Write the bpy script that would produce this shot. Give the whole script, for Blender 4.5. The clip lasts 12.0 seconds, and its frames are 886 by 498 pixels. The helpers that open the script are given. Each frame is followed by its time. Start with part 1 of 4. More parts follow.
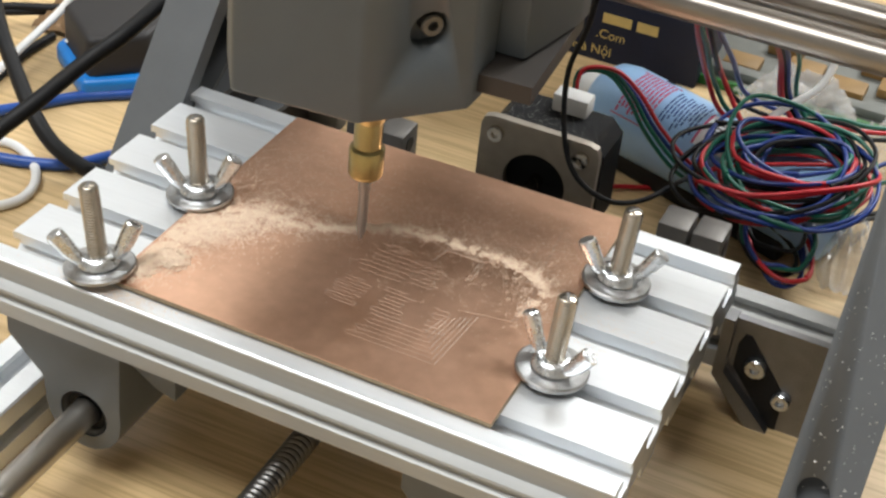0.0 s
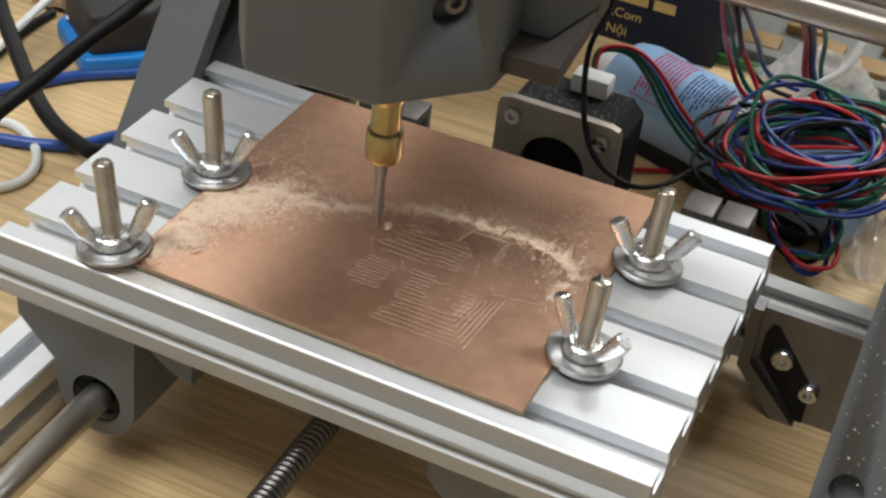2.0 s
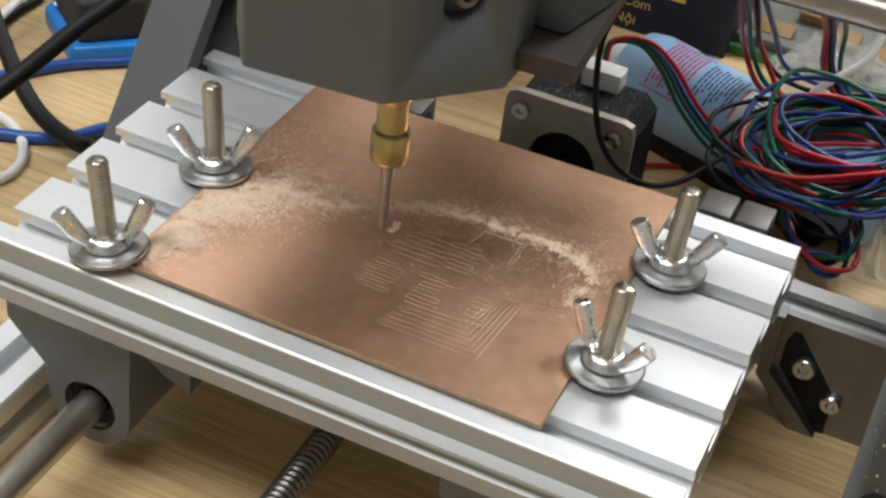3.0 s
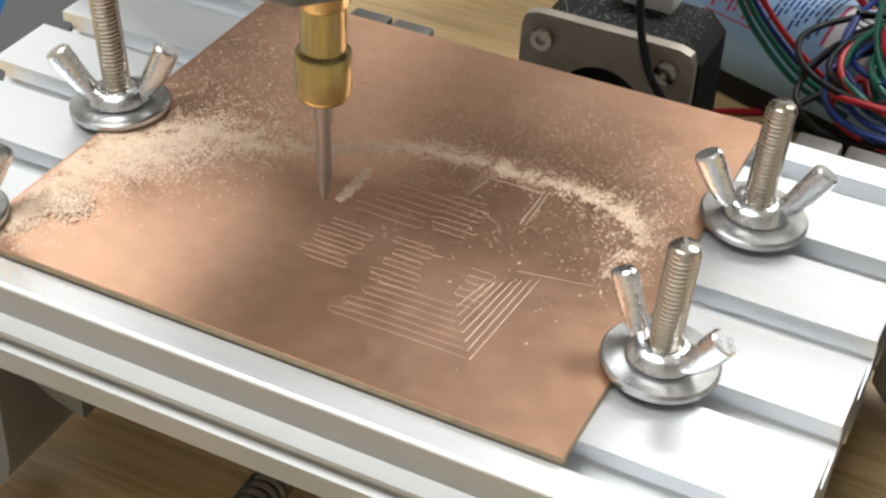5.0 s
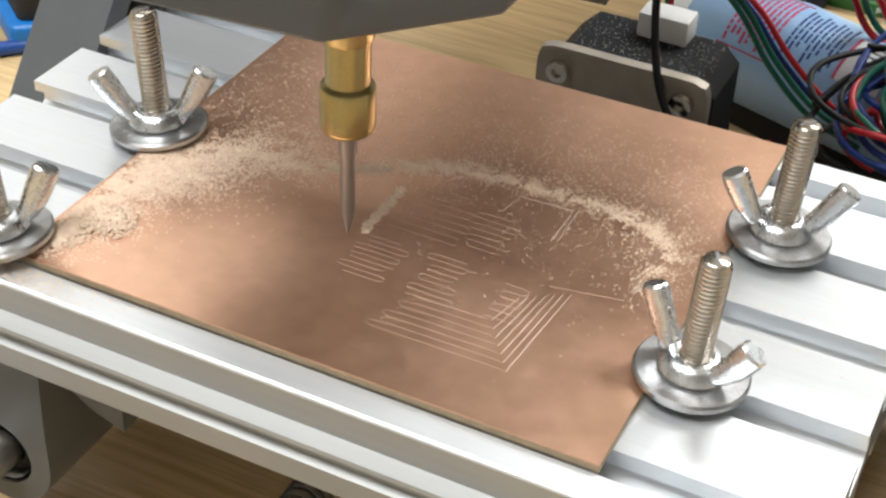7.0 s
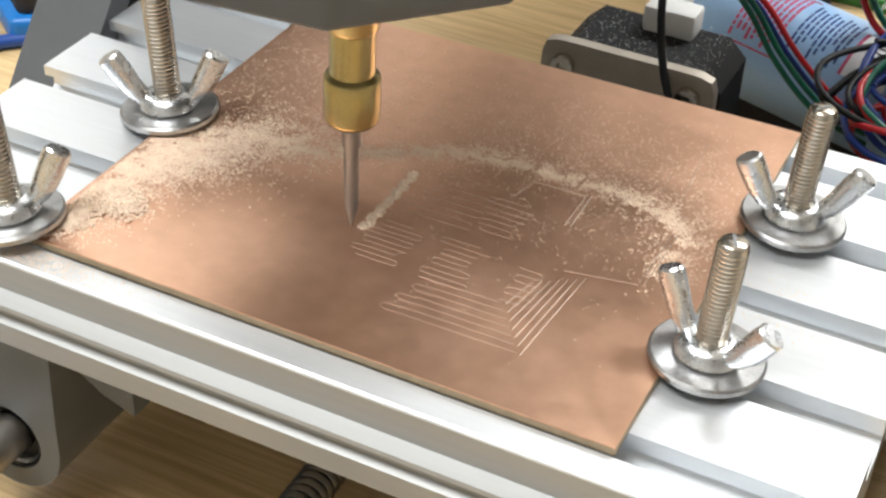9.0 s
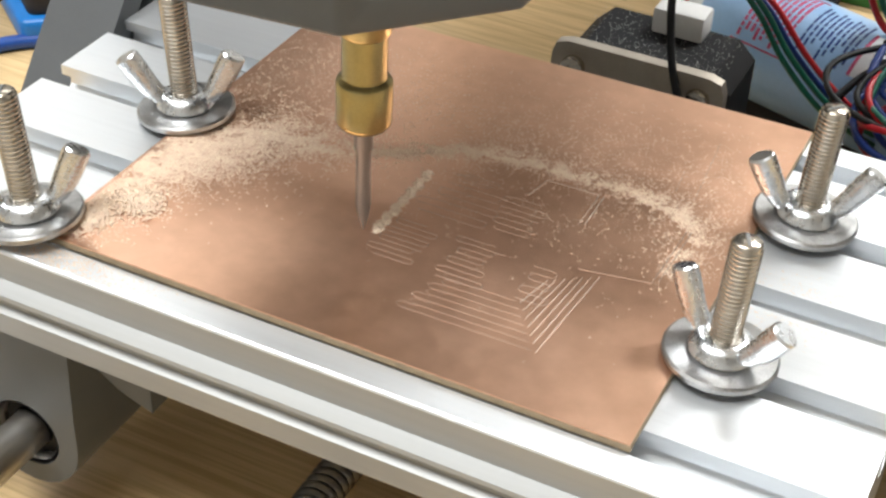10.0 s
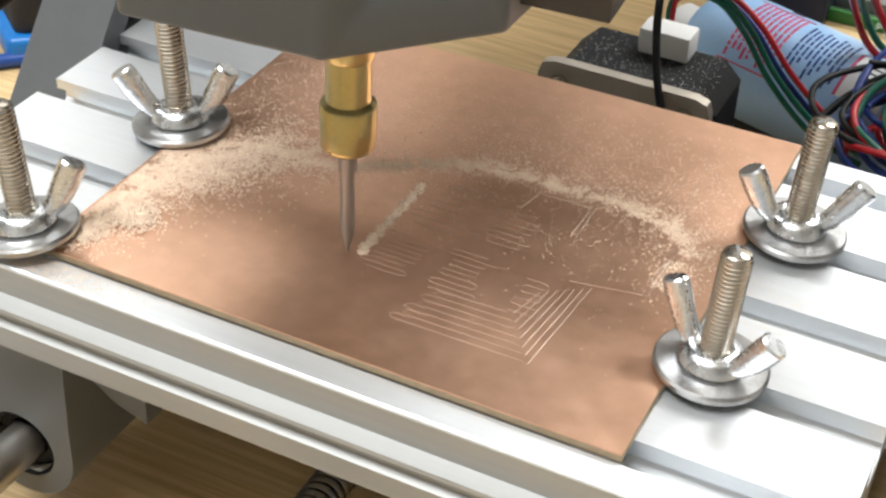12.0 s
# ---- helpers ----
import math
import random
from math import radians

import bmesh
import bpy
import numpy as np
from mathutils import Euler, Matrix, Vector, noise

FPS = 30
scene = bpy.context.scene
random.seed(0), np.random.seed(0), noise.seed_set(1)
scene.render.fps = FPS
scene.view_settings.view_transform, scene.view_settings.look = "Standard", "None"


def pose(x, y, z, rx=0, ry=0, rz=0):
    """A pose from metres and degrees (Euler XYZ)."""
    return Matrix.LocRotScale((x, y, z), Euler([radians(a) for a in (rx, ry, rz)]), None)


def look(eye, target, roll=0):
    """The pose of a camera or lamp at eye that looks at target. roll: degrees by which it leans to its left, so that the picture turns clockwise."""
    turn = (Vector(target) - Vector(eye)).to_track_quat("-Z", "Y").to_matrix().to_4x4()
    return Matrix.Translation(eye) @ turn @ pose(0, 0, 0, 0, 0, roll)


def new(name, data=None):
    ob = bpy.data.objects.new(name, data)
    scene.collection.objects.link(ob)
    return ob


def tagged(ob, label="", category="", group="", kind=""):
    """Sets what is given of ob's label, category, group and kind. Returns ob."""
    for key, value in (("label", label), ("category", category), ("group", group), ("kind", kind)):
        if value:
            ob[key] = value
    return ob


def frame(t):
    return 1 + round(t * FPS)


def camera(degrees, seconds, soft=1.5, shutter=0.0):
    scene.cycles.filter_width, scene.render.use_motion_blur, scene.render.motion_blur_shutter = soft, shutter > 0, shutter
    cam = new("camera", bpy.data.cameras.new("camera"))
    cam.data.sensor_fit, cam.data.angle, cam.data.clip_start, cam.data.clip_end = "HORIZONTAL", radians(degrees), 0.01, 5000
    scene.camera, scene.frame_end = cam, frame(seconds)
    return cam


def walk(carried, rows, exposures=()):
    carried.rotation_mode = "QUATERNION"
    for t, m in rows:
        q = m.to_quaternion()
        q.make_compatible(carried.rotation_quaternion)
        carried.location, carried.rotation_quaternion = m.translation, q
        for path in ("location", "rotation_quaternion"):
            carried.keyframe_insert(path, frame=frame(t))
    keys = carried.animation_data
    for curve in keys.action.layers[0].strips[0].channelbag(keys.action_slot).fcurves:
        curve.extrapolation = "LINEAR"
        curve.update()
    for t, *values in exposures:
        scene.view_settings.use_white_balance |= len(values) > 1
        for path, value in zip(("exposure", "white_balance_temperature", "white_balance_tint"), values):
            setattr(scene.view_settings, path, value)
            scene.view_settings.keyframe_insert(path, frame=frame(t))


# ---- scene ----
cam = camera(32, 12.0, soft=2.5)
PATH = [
    (0, look((0.0865, -0.2675, 0.2484), (0.0274, -0.1154, 0.1328), 6.46)),
    (0.5, look((0.0820, -0.2705, 0.2492), (0.0237, -0.1188, 0.1327), 6.61)),
    (1, look((0.0844, -0.2710, 0.2477), (0.0258, -0.1193, 0.1313), 6.61)),
    (1.5, look((0.0796, -0.2665, 0.2441), (0.0217, -0.1147, 0.1274), 6.65)),
    (2, look((0.0749, -0.2564, 0.2401), (0.0173, -0.1055, 0.1223), 6.82)),
    (2.5, look((0.0677, -0.2456, 0.2345), (0.0115, -0.0947, 0.1159), 7.13)),
    (3, look((0.0625, -0.2389, 0.2325), (0.0069, -0.0888, 0.1126), 7.35)),
    (3.2, look((0.0551, -0.2092, 0.2105), (-0.0021, -0.0601, 0.0901), 7.00)),
    (4.8, look((0.0519, -0.1392, 0.1618), (-0.0144, 0.0042, 0.0391), 2.53)),
    (5, look((0.0496, -0.1415, 0.1607), (-0.0164, 0.0026, 0.0388), 2.83)),
    (5.5, look((0.0477, -0.1468, 0.1639), (-0.0196, -0.0017, 0.0439), 2.58)),
    (6, look((0.0495, -0.1452, 0.1655), (-0.0179, 0.0005, 0.0461), 2.75)),
    (6.5, look((0.0478, -0.1458, 0.1639), (-0.0196, 0.0001, 0.0449), 2.67)),
    (8.5, look((0.0476, -0.1439, 0.1612), (-0.0199, 0.0023, 0.0426), 2.86)),
    (9, look((0.0458, -0.1440, 0.1596), (-0.0215, 0.0022, 0.0408), 2.92)),
    (9.5, look((0.0431, -0.1473, 0.1612), (-0.0239, -0.0013, 0.0422), 2.97)),
    (10, look((0.0450, -0.1448, 0.1613), (-0.0228, 0.0008, 0.0421), 2.80)),
    (10.5, look((0.0449, -0.1448, 0.1630), (-0.0224, 0.0010, 0.0438), 2.86)),
    (11, look((0.0459, -0.1442, 0.1649), (-0.0213, 0.0014, 0.0453), 2.87)),
    (11.5, look((0.0465, -0.1424, 0.1648), (-0.0208, 0.0037, 0.0459), 2.81)),
    (12, look((0.0456, -0.1434, 0.1626), (-0.0217, 0.0036, 0.0448), 2.98)),
]
walk(cam, PATH, exposures=[(0, -0.22), (1.0, -0.48), (2.5, -0.55), (3.2, -0.53), (4.8, -0.08), (6.5, -0.07), (8.5, 0.04), (10, 0.10), (12, 0.11)])

# ---- light ----
world = bpy.data.worlds.new("room_air")
scene.world = world
world.use_nodes = True
world.node_tree.nodes["Background"].inputs[0].default_value = (0.95, 0.97, 1.0, 1)
world.node_tree.nodes["Background"].inputs[1].default_value = 0.05


def lamp(name, eye, target, sx, sy, watts, colour):
    data = bpy.data.lights.new(name, "AREA")
    data.shape, data.size, data.size_y, data.energy, data.color = "RECTANGLE", sx, sy, watts, colour
    ob = new(name, data)
    ob.matrix_world = look(eye, target)
    return tagged(ob, "glowing white panel light in the ceiling", "ceiling lamp")


lamp("panel_light", (0.68, 1.58, 1.66), (0.68, 1.58, 0), 1.0, 0.50, 60, (0.97, 0.99, 0.99))
lamp("panel_light", (-1.25, 1.52, 1.66), (-1.25, 1.52, 0), 1.7, 0.6, 10, (0.97, 0.99, 0.99))
lamp("panel_light", (-0.55, -0.50, 1.66), (-0.55, -0.50, 0), 1.4, 0.70, 40, (0.97, 0.99, 0.99))


# ---- materials ----
def material(name, colour, rough=0.5, metal=0.0, vary=0.15, scale=200.0, fine=2500.0, bump=0.15, stretch=(1, 1, 1),
             second=None, coat=0.0, transmission=0.0, rough_vary=0.12, gloss=0.5):
    """Two scales of noise in colour and roughness, and a fine relief."""
    m = bpy.data.materials.new(name)
    m.use_nodes = True
    n, l = m.node_tree.nodes, m.node_tree.links
    b = n["Principled BSDF"]
    tc, mp = n.new("ShaderNodeTexCoord"), n.new("ShaderNodeMapping")
    mp.inputs["Scale"].default_value = stretch
    l.new(tc.outputs["Object"], mp.inputs["Vector"])
    big, small = n.new("ShaderNodeTexNoise"), n.new("ShaderNodeTexNoise")
    for node, sc, det in ((big, scale, 4.0), (small, fine, 3.0)):
        node.inputs["Scale"].default_value, node.inputs["Detail"].default_value = sc, det
        l.new(mp.outputs[0], node.inputs["Vector"])
    mixf = n.new("ShaderNodeMath")
    mixf.operation = "MULTIPLY_ADD"
    mixf.inputs[1].default_value = 0.6
    l.new(big.outputs["Fac"], mixf.inputs[0])
    sc2 = n.new("ShaderNodeMath")
    sc2.operation = "MULTIPLY"
    sc2.inputs[1].default_value = 0.4
    l.new(small.outputs["Fac"], sc2.inputs[0])
    l.new(sc2.outputs[0], mixf.inputs[2])
    ramp = n.new("ShaderNodeValToRGB")
    lo = second or tuple(c * (1 - vary) for c in colour)
    hi = colour if second else tuple(min(1, c * (1 + vary)) for c in colour)
    ramp.color_ramp.elements[0].position, ramp.color_ramp.elements[1].position = 0.32, 0.68
    ramp.color_ramp.elements[0].color, ramp.color_ramp.elements[1].color = (*lo, 1), (*hi, 1)
    l.new(mixf.outputs[0], ramp.inputs[0])
    l.new(ramp.outputs[0], b.inputs["Base Color"])
    rr = n.new("ShaderNodeMapRange")
    rr.inputs["To Min"].default_value, rr.inputs["To Max"].default_value = max(0.02, rough - rough_vary), min(1, rough + rough_vary)
    l.new(mixf.outputs[0], rr.inputs["Value"])
    l.new(rr.outputs[0], b.inputs["Roughness"])
    b.inputs["Metallic"].default_value = metal
    b.inputs["Specular IOR Level"].default_value = gloss
    b.inputs["Coat Weight"].default_value = coat
    b.inputs["Transmission Weight"].default_value = transmission
    if bump:
        bp = n.new("ShaderNodeBump")
        bp.inputs["Strength"].default_value, bp.inputs["Distance"].default_value = bump, 0.0001
        l.new(mixf.outputs[0], bp.inputs["Height"])
        l.new(bp.outputs[0], b.inputs["Normal"])
    return m


def wood_material():
    """Pale planked table top with long brown grain along the x axis."""
    m = material("oak_laminate", (0.66, 0.475, 0.25), 0.42, vary=0.1, scale=430, fine=1500, stretch=(0.03, 1, 1), second=(0.48, 0.33, 0.16), bump=0.25)
    ramp = [q for q in m.node_tree.nodes if q.type == "VALTORGB"][0].color_ramp
    ramp.elements[0].position, ramp.elements[1].position = 0.40, 0.56
    return m


ALU = material("brushed_aluminium", (0.84, 0.865, 0.89), 0.43, 0.75, 0.05, 40, 900, 0.12, (0.05, 1, 1), rough_vary=0.08)
# greyer copy of the aluminium: the bed flanks' shade is put into this colour
ALU_SHADE_GREY = material("shade_grey_aluminium", (0.43, 0.435, 0.43), 0.52, 0.5, 0.08, 40, 900, 0.15, (0.05, 1, 1), rough_vary=0.08)
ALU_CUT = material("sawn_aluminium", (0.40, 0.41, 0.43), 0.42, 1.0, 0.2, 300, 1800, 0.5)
COPPER = material("copper_clad", (0.84, 0.525, 0.365), 0.35, 0.91, 0.06, 26, 240, 0.02, second=(0.66, 0.385, 0.25), rough_vary=0.12)
FIBRE = material("fibreglass_edge", (0.32, 0.24, 0.15), 0.6, 0.0, 0.2, 400, 3000, 0.3)
STEEL = material("nickel_steel", (0.56, 0.51, 0.44), 0.24, 1.0, 0.1, 200, 2000, 0.1)
ZINC = material("zinc_plate", (0.72, 0.74, 0.76), 0.28, 1.0, 0.12, 180, 1500, 0.25)
WASHER = material("washer_steel", (0.46, 0.46, 0.46), 0.34, 1.0, 0.3, 250, 2500, 0.35)
ROD = material("ground_rod", (0.62, 0.60, 0.57), 0.33, 1.0, 0.08, 60, 900, 0.05, (1, 0.1, 1))
# rod steel darkened: a dim brown reflection is put into the colour
GANTRY = material("dim_reflection_rod", (0.27, 0.245, 0.22), 0.30, 1.0, 0.1, 60, 900, 0.05, (0.1, 1, 1))
BRASS = material("brass", (0.39, 0.325, 0.15), 0.32, 1.0, 0.12, 200, 2000, 0.1)
PLASTIC = material("grey_plastic", (0.086, 0.098, 0.107), 0.48, 0.0, 0.06, 120, 3000, 0.12)
PANEL = material("grey_panel", (0.118, 0.125, 0.132), 0.55, 0.0, 0.08, 90, 2500, 0.12, gloss=0.3)
BLACK = material("black_rubber", (0.008, 0.008, 0.009), 0.55, 0.0, 0.3, 200, 2000, 0.1, gloss=0.3)
MOTOR = material("dusty_black_motor", (0.010, 0.010, 0.011), 0.6, 0.0, 0.3, 300, 2500, 0.4, gloss=0.15)
PLATE = material("motor_plate", (0.36, 0.32, 0.27), 0.5, 0.7, 0.15, 150, 2000, 0.2)
BRACKET = material("cast_bracket", (0.25, 0.25, 0.26), 0.45, 1.0, 0.15, 150, 1800, 0.25)
CLAMP = material("clamp_grey", (0.16, 0.15, 0.14), 0.5, 0.6, 0.12, 200, 2000, 0.2)
# very dark brown carries the shadow on the carriage's lower block
FOOT_SHADE = material("shaded_brown_plastic", (0.030, 0.024, 0.020), 0.5, 0.0, 0.15, 120, 2500, 0.15)
WOOD = wood_material()
CARBIDE = material("carbide", (0.25, 0.25, 0.25), 0.40, 0.45, 0.1, 300, 3000, 0.05)
SCREW = material("dark_lead_screw", (0.15, 0.145, 0.14), 0.36, 1.0, 0.15, 200, 2000, 0.1)
BEARING = material("light_grey_plastic", (0.145, 0.152, 0.155), 0.5, 0.0, 0.08, 90, 2500, 0.12)
DUST = material("copper_dust", (0.98, 0.73, 0.565), 0.8, 0.0, 0.15, 500, 4000, 0.2)
SWARF = material("metal_swarf", (0.55, 0.55, 0.54), 0.4, 0.7, 0.2, 500, 4000, 0.2)
TRACE = material("cut_trace", (0.56, 0.42, 0.34), 0.6, 0.35, 0.2, 500, 4000, 0.2)
CUTLINE = material("bare_cut", (0.70, 0.57, 0.47), 0.6, 0.2, 0.15, 500, 4000, 0.2)
BLUE = material("light_blue_bottle", (0.33, 0.54, 0.82), 0.32, 0.0, 0.06, 40, 900, 0.05, coat=0.3)
WHITE = material("white_plastic", (0.74, 0.74, 0.73), 0.45, 0.0, 0.05, 90, 1500, 0.1)
PAPER = material("paper_label", (0.78, 0.80, 0.84), 0.6, 0.0, 0.05, 90, 1500, 0.1)
MAGENTA = material("magenta_print", (0.55, 0.08, 0.20), 0.6, 0.0, 0.1, 200, 1500, 0.05)
NAVY = material("navy_card", (0.010, 0.016, 0.040), 0.5, 0.0, 0.2, 60, 1200, 0.15, gloss=0.3)
GOLD = material("gold_print", (0.62, 0.47, 0.18), 0.5, 0.3, 0.1, 200, 1500, 0.05)
CBLUE = material("blue_cable", (0.02, 0.08, 0.34), 0.35, 0.0, 0.15, 120, 1500, 0.1)
SKYBLUE = material("bright_blue_plastic", (0.01, 0.20, 0.62), 0.35, 0.0, 0.1, 120, 1500, 0.1)
RED = material("red_wire", (0.50, 0.015, 0.025), 0.38, 0.0, 0.12, 200, 1500, 0.05)
GREEN = material("green_wire", (0.008, 0.13, 0.085), 0.38, 0.0, 0.12, 200, 1500, 0.05)
WBLUE = material("blue_wire", (0.012, 0.04, 0.22), 0.38, 0.0, 0.12, 200, 1500, 0.05)
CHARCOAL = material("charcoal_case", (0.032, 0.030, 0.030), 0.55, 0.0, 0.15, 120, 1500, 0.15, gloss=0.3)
KRAFT = material("kraft_paper", (0.30, 0.19, 0.10), 0.75, 0.0, 0.2, 120, 1500, 0.2)
LEAF = material("green_trim", (0.02, 0.13, 0.02), 0.45, 0.0, 0.1, 120, 1500, 0.05)
AMBER = material("amber_card", (0.25, 0.145, 0.045), 0.6, 0.0, 0.15, 120, 1500, 0.1)
CARD = material("grey_card", (0.15, 0.155, 0.14), 0.6, 0.0, 0.15, 120, 1500, 0.1)
WALLP = material("wall_paint", (0.58, 0.57, 0.55), 0.8, 0.0, 0.03, 3, 60, 0.1)
FLOORM = material("floor_tile", (0.45, 0.43, 0.40), 0.5, 0.0, 0.1, 3, 60, 0.1)


def film_material():
    m = material("clear_film", (0.95, 0.95, 0.95), 0.12, 0.0, 0.02, 90, 900, 0.6)
    b = m.node_tree.nodes["Principled BSDF"]
    b.inputs["Alpha"].default_value = 0.2
    return m


FILM = film_material()


# ---- mesh helpers; all lengths in millimetres ----
def rigid(bm, m):
    bmesh.ops.transform(bm, matrix=m, verts=bm.verts)
    return bm


def part(name, bm, mat, parent=None, label="", angle=35):
    """Link a bmesh, built in millimetres in its parent's space, as one mesh object."""
    bmesh.ops.recalc_face_normals(bm, faces=bm.faces)
    bmesh.ops.scale(bm, vec=(0.001, 0.001, 0.001), verts=bm.verts)
    for e in bm.edges:
        e.smooth = len(e.link_faces) == 2 and e.calc_face_angle(3.2) < radians(angle)
    for f in bm.faces:
        f.smooth = True
    me = bpy.data.meshes.new(name)
    bm.to_mesh(me)
    bm.free()
    me.materials.append(mat)
    ob = new(name, me)
    if parent:
        ob.parent = parent
    if label:
        ob["label"] = label
    return ob


def empty(name, x=0, y=0, z=0, parent=None):
    ob = new(name)
    ob.empty_display_size = 0.01
    ob.location = (x / 1000, y / 1000, z / 1000)
    if parent:
        ob.parent = parent
    return ob


def box(bm, x0, x1, y0, y1, z0, z1, bevel=0.0, seg=2):
    r = bmesh.ops.create_cube(bm, size=1)
    for v in r["verts"]:
        v.co = Vector(((x0 + x1) / 2 + v.co.x * (x1 - x0), (y0 + y1) / 2 + v.co.y * (y1 - y0), (z0 + z1) / 2 + v.co.z * (z1 - z0)))
    if bevel:
        es = {e for v in r["verts"] for e in v.link_edges}
        bmesh.ops.bevel(bm, geom=list(es), offset=bevel, segments=seg, profile=0.5, affect="EDGES")
    return bm


def prism(bm, poly, axis, a, b):
    """A polygon drawn in the plane across an axis and drawn out from a to b. x: (y, z); y: (x, z); z: (x, y)."""
    def at(u, v, w):
        return {"x": (w, u, v), "y": (u, w, v), "z": (u, v, w)}[axis]
    lo = [bm.verts.new(at(u, v, a)) for u, v in poly]
    hi = [bm.verts.new(at(u, v, b)) for u, v in poly]
    n = len(poly)
    bm.faces.new(lo)
    bm.faces.new(hi[::-1])
    for i in range(n):
        bm.faces.new((lo[i], hi[i], hi[(i + 1) % n], lo[(i + 1) % n]))
    return bm


def lathe(bm, profile, seg=32, m=None):
    """Turn (radius, height) pairs round the z axis."""
    rings = []
    for r, z in profile:
        if r < 1e-6:
            rings.append([bm.verts.new((0, 0, z))])
        else:
            rings.append([bm.verts.new((r * math.cos(2 * math.pi * i / seg), r * math.sin(2 * math.pi * i / seg), z)) for i in range(seg)])
    made = [v for ring in rings for v in ring]
    for a, b in zip(rings, rings[1:]):
        for i in range(seg):
            j = (i + 1) % seg
            if len(a) == 1 and len(b) == 1:
                continue
            if len(a) == 1:
                bm.faces.new((a[0], b[i], b[j]))
            elif len(b) == 1:
                bm.faces.new((a[i], b[0], a[j]))
            else:
                bm.faces.new((a[i], b[i], b[j], a[j]))
    if m:
        bmesh.ops.transform(bm, matrix=m, verts=made)
    return bm


def along(p, q):
    """The pose that lays the z axis from p towards q."""
    p, q = Vector(p), Vector(q)
    return Matrix.Translation(p) @ (q - p).to_track_quat("Z", "Y").to_matrix().to_4x4()


def rod(bm, p, q, r, seg=24, chamfer=0.0):
    h = (Vector(q) - Vector(p)).length
    c = chamfer
    prof = [(0, 0), (r - c, 0), (r, c), (r, h - c), (r - c, h), (0, h)] if c else [(0, 0), (r, 0), (r, h), (0, h)]
    return lathe(bm, prof, seg, along(p, q))


def smooth_path(pts, steps=10):
    """Points of a soft curve through pts."""
    P = [Vector(p) for p in pts]
    P = [2 * P[0] - P[1]] + P + [2 * P[-1] - P[-2]]
    out = []
    for i in range(1, len(P) - 2):
        a, b, c, d = P[i - 1:i + 3]
        for k in range(steps):
            t = k / steps
            out.append(0.5 * ((2 * b) + (c - a) * t + (2 * a - 5 * b + 4 * c - d) * t * t + (3 * b - 3 * c + d - a) * t ** 3))
    out.append(P[-2])
    return out


def tube(bm, pts, r, seg=10, steps=10):
    path = smooth_path(pts, steps) if steps else [Vector(p) for p in pts]
    rings, up = [], Vector((0.13, 0.21, 0.97))
    for i, p in enumerate(path):
        d = (path[min(i + 1, len(path) - 1)] - path[max(i - 1, 0)]).normalized()
        s = d.cross(up)
        if s.length < 1e-3:
            s = d.cross(Vector((1, 0, 0)))
        s.normalize()
        up = s.cross(d).normalized()
        rings.append([bm.verts.new(p + r * (math.cos(2 * math.pi * k / seg) * s + math.sin(2 * math.pi * k / seg) * up)) for k in range(seg)])
    for a, b in zip(rings, rings[1:]):
        for k in range(seg):
            bm.faces.new((a[k], a[(k + 1) % seg], b[(k + 1) % seg], b[k]))
    bm.faces.new(rings[0][::-1])
    bm.faces.new(rings[-1])
    return bm


def cut(ob, bm):
    """Take the shape bm, in the object's own space and in millimetres, out of a mesh."""
    tool = part("cutter", bm, PLASTIC)
    mod = ob.modifiers.new("cut", "BOOLEAN")
    mod.object, mod.operation, mod.solver = tool, "DIFFERENCE", "EXACT"
    me = bpy.data.meshes.new_from_object(ob.evaluated_get(bpy.context.evaluated_depsgraph_get()))
    ob.modifiers.clear()
    ob.data = me
    bpy.data.objects.remove(tool)


B = bmesh.new
TABLE = -70.0      # height of the table top; the copper face lies at 0
MOVING = []        # all that rides on the sliding bed, keyed at the end


# ---- the room ----
def setting():
    bm = box(B(), -1300, 1100, -900, 1100, TABLE - 30, TABLE, 2)
    t = tagged(part("table_top", bm, WOOD), "pale oak-look table top with brown grain", "table", kind="structure")
    for name, b in (("wall_north", (-2600, 2600, 1900, 2000, -800, 1700)), ("wall_south", (-2600, 2600, -2000, -1900, -800, 1700)),
                    ("wall_west", (-2700, -2600, -2000, 2000, -800, 1700)), ("wall_east", (2600, 2700, -2000, 2000, -800, 1700))):
        tagged(part(name, box(B(), *b), WALLP), "plain off-white painted wall", "wall", kind="structure")
    tagged(part("floor", box(B(), -2700, 2700, -2000, 2000, -850, -800), FLOORM), "plain grey floor", "floor", kind="structure")
    tagged(part("ceiling", box(B(), -2700, 2700, -2000, 2000, 1700, 1750), WALLP), "plain white ceiling", "ceiling", kind="structure")


setting()

# ---- the sliding bed ----
SLOTS = [2.6 + 22.2 * k for k in range(5)]
BED_X0, BED_X1, BED_Y0, BED_Y1, BED_Z1, BED_Z0 = -145.0, 34.5, -6.4, 101.2, -1.5, -17.5


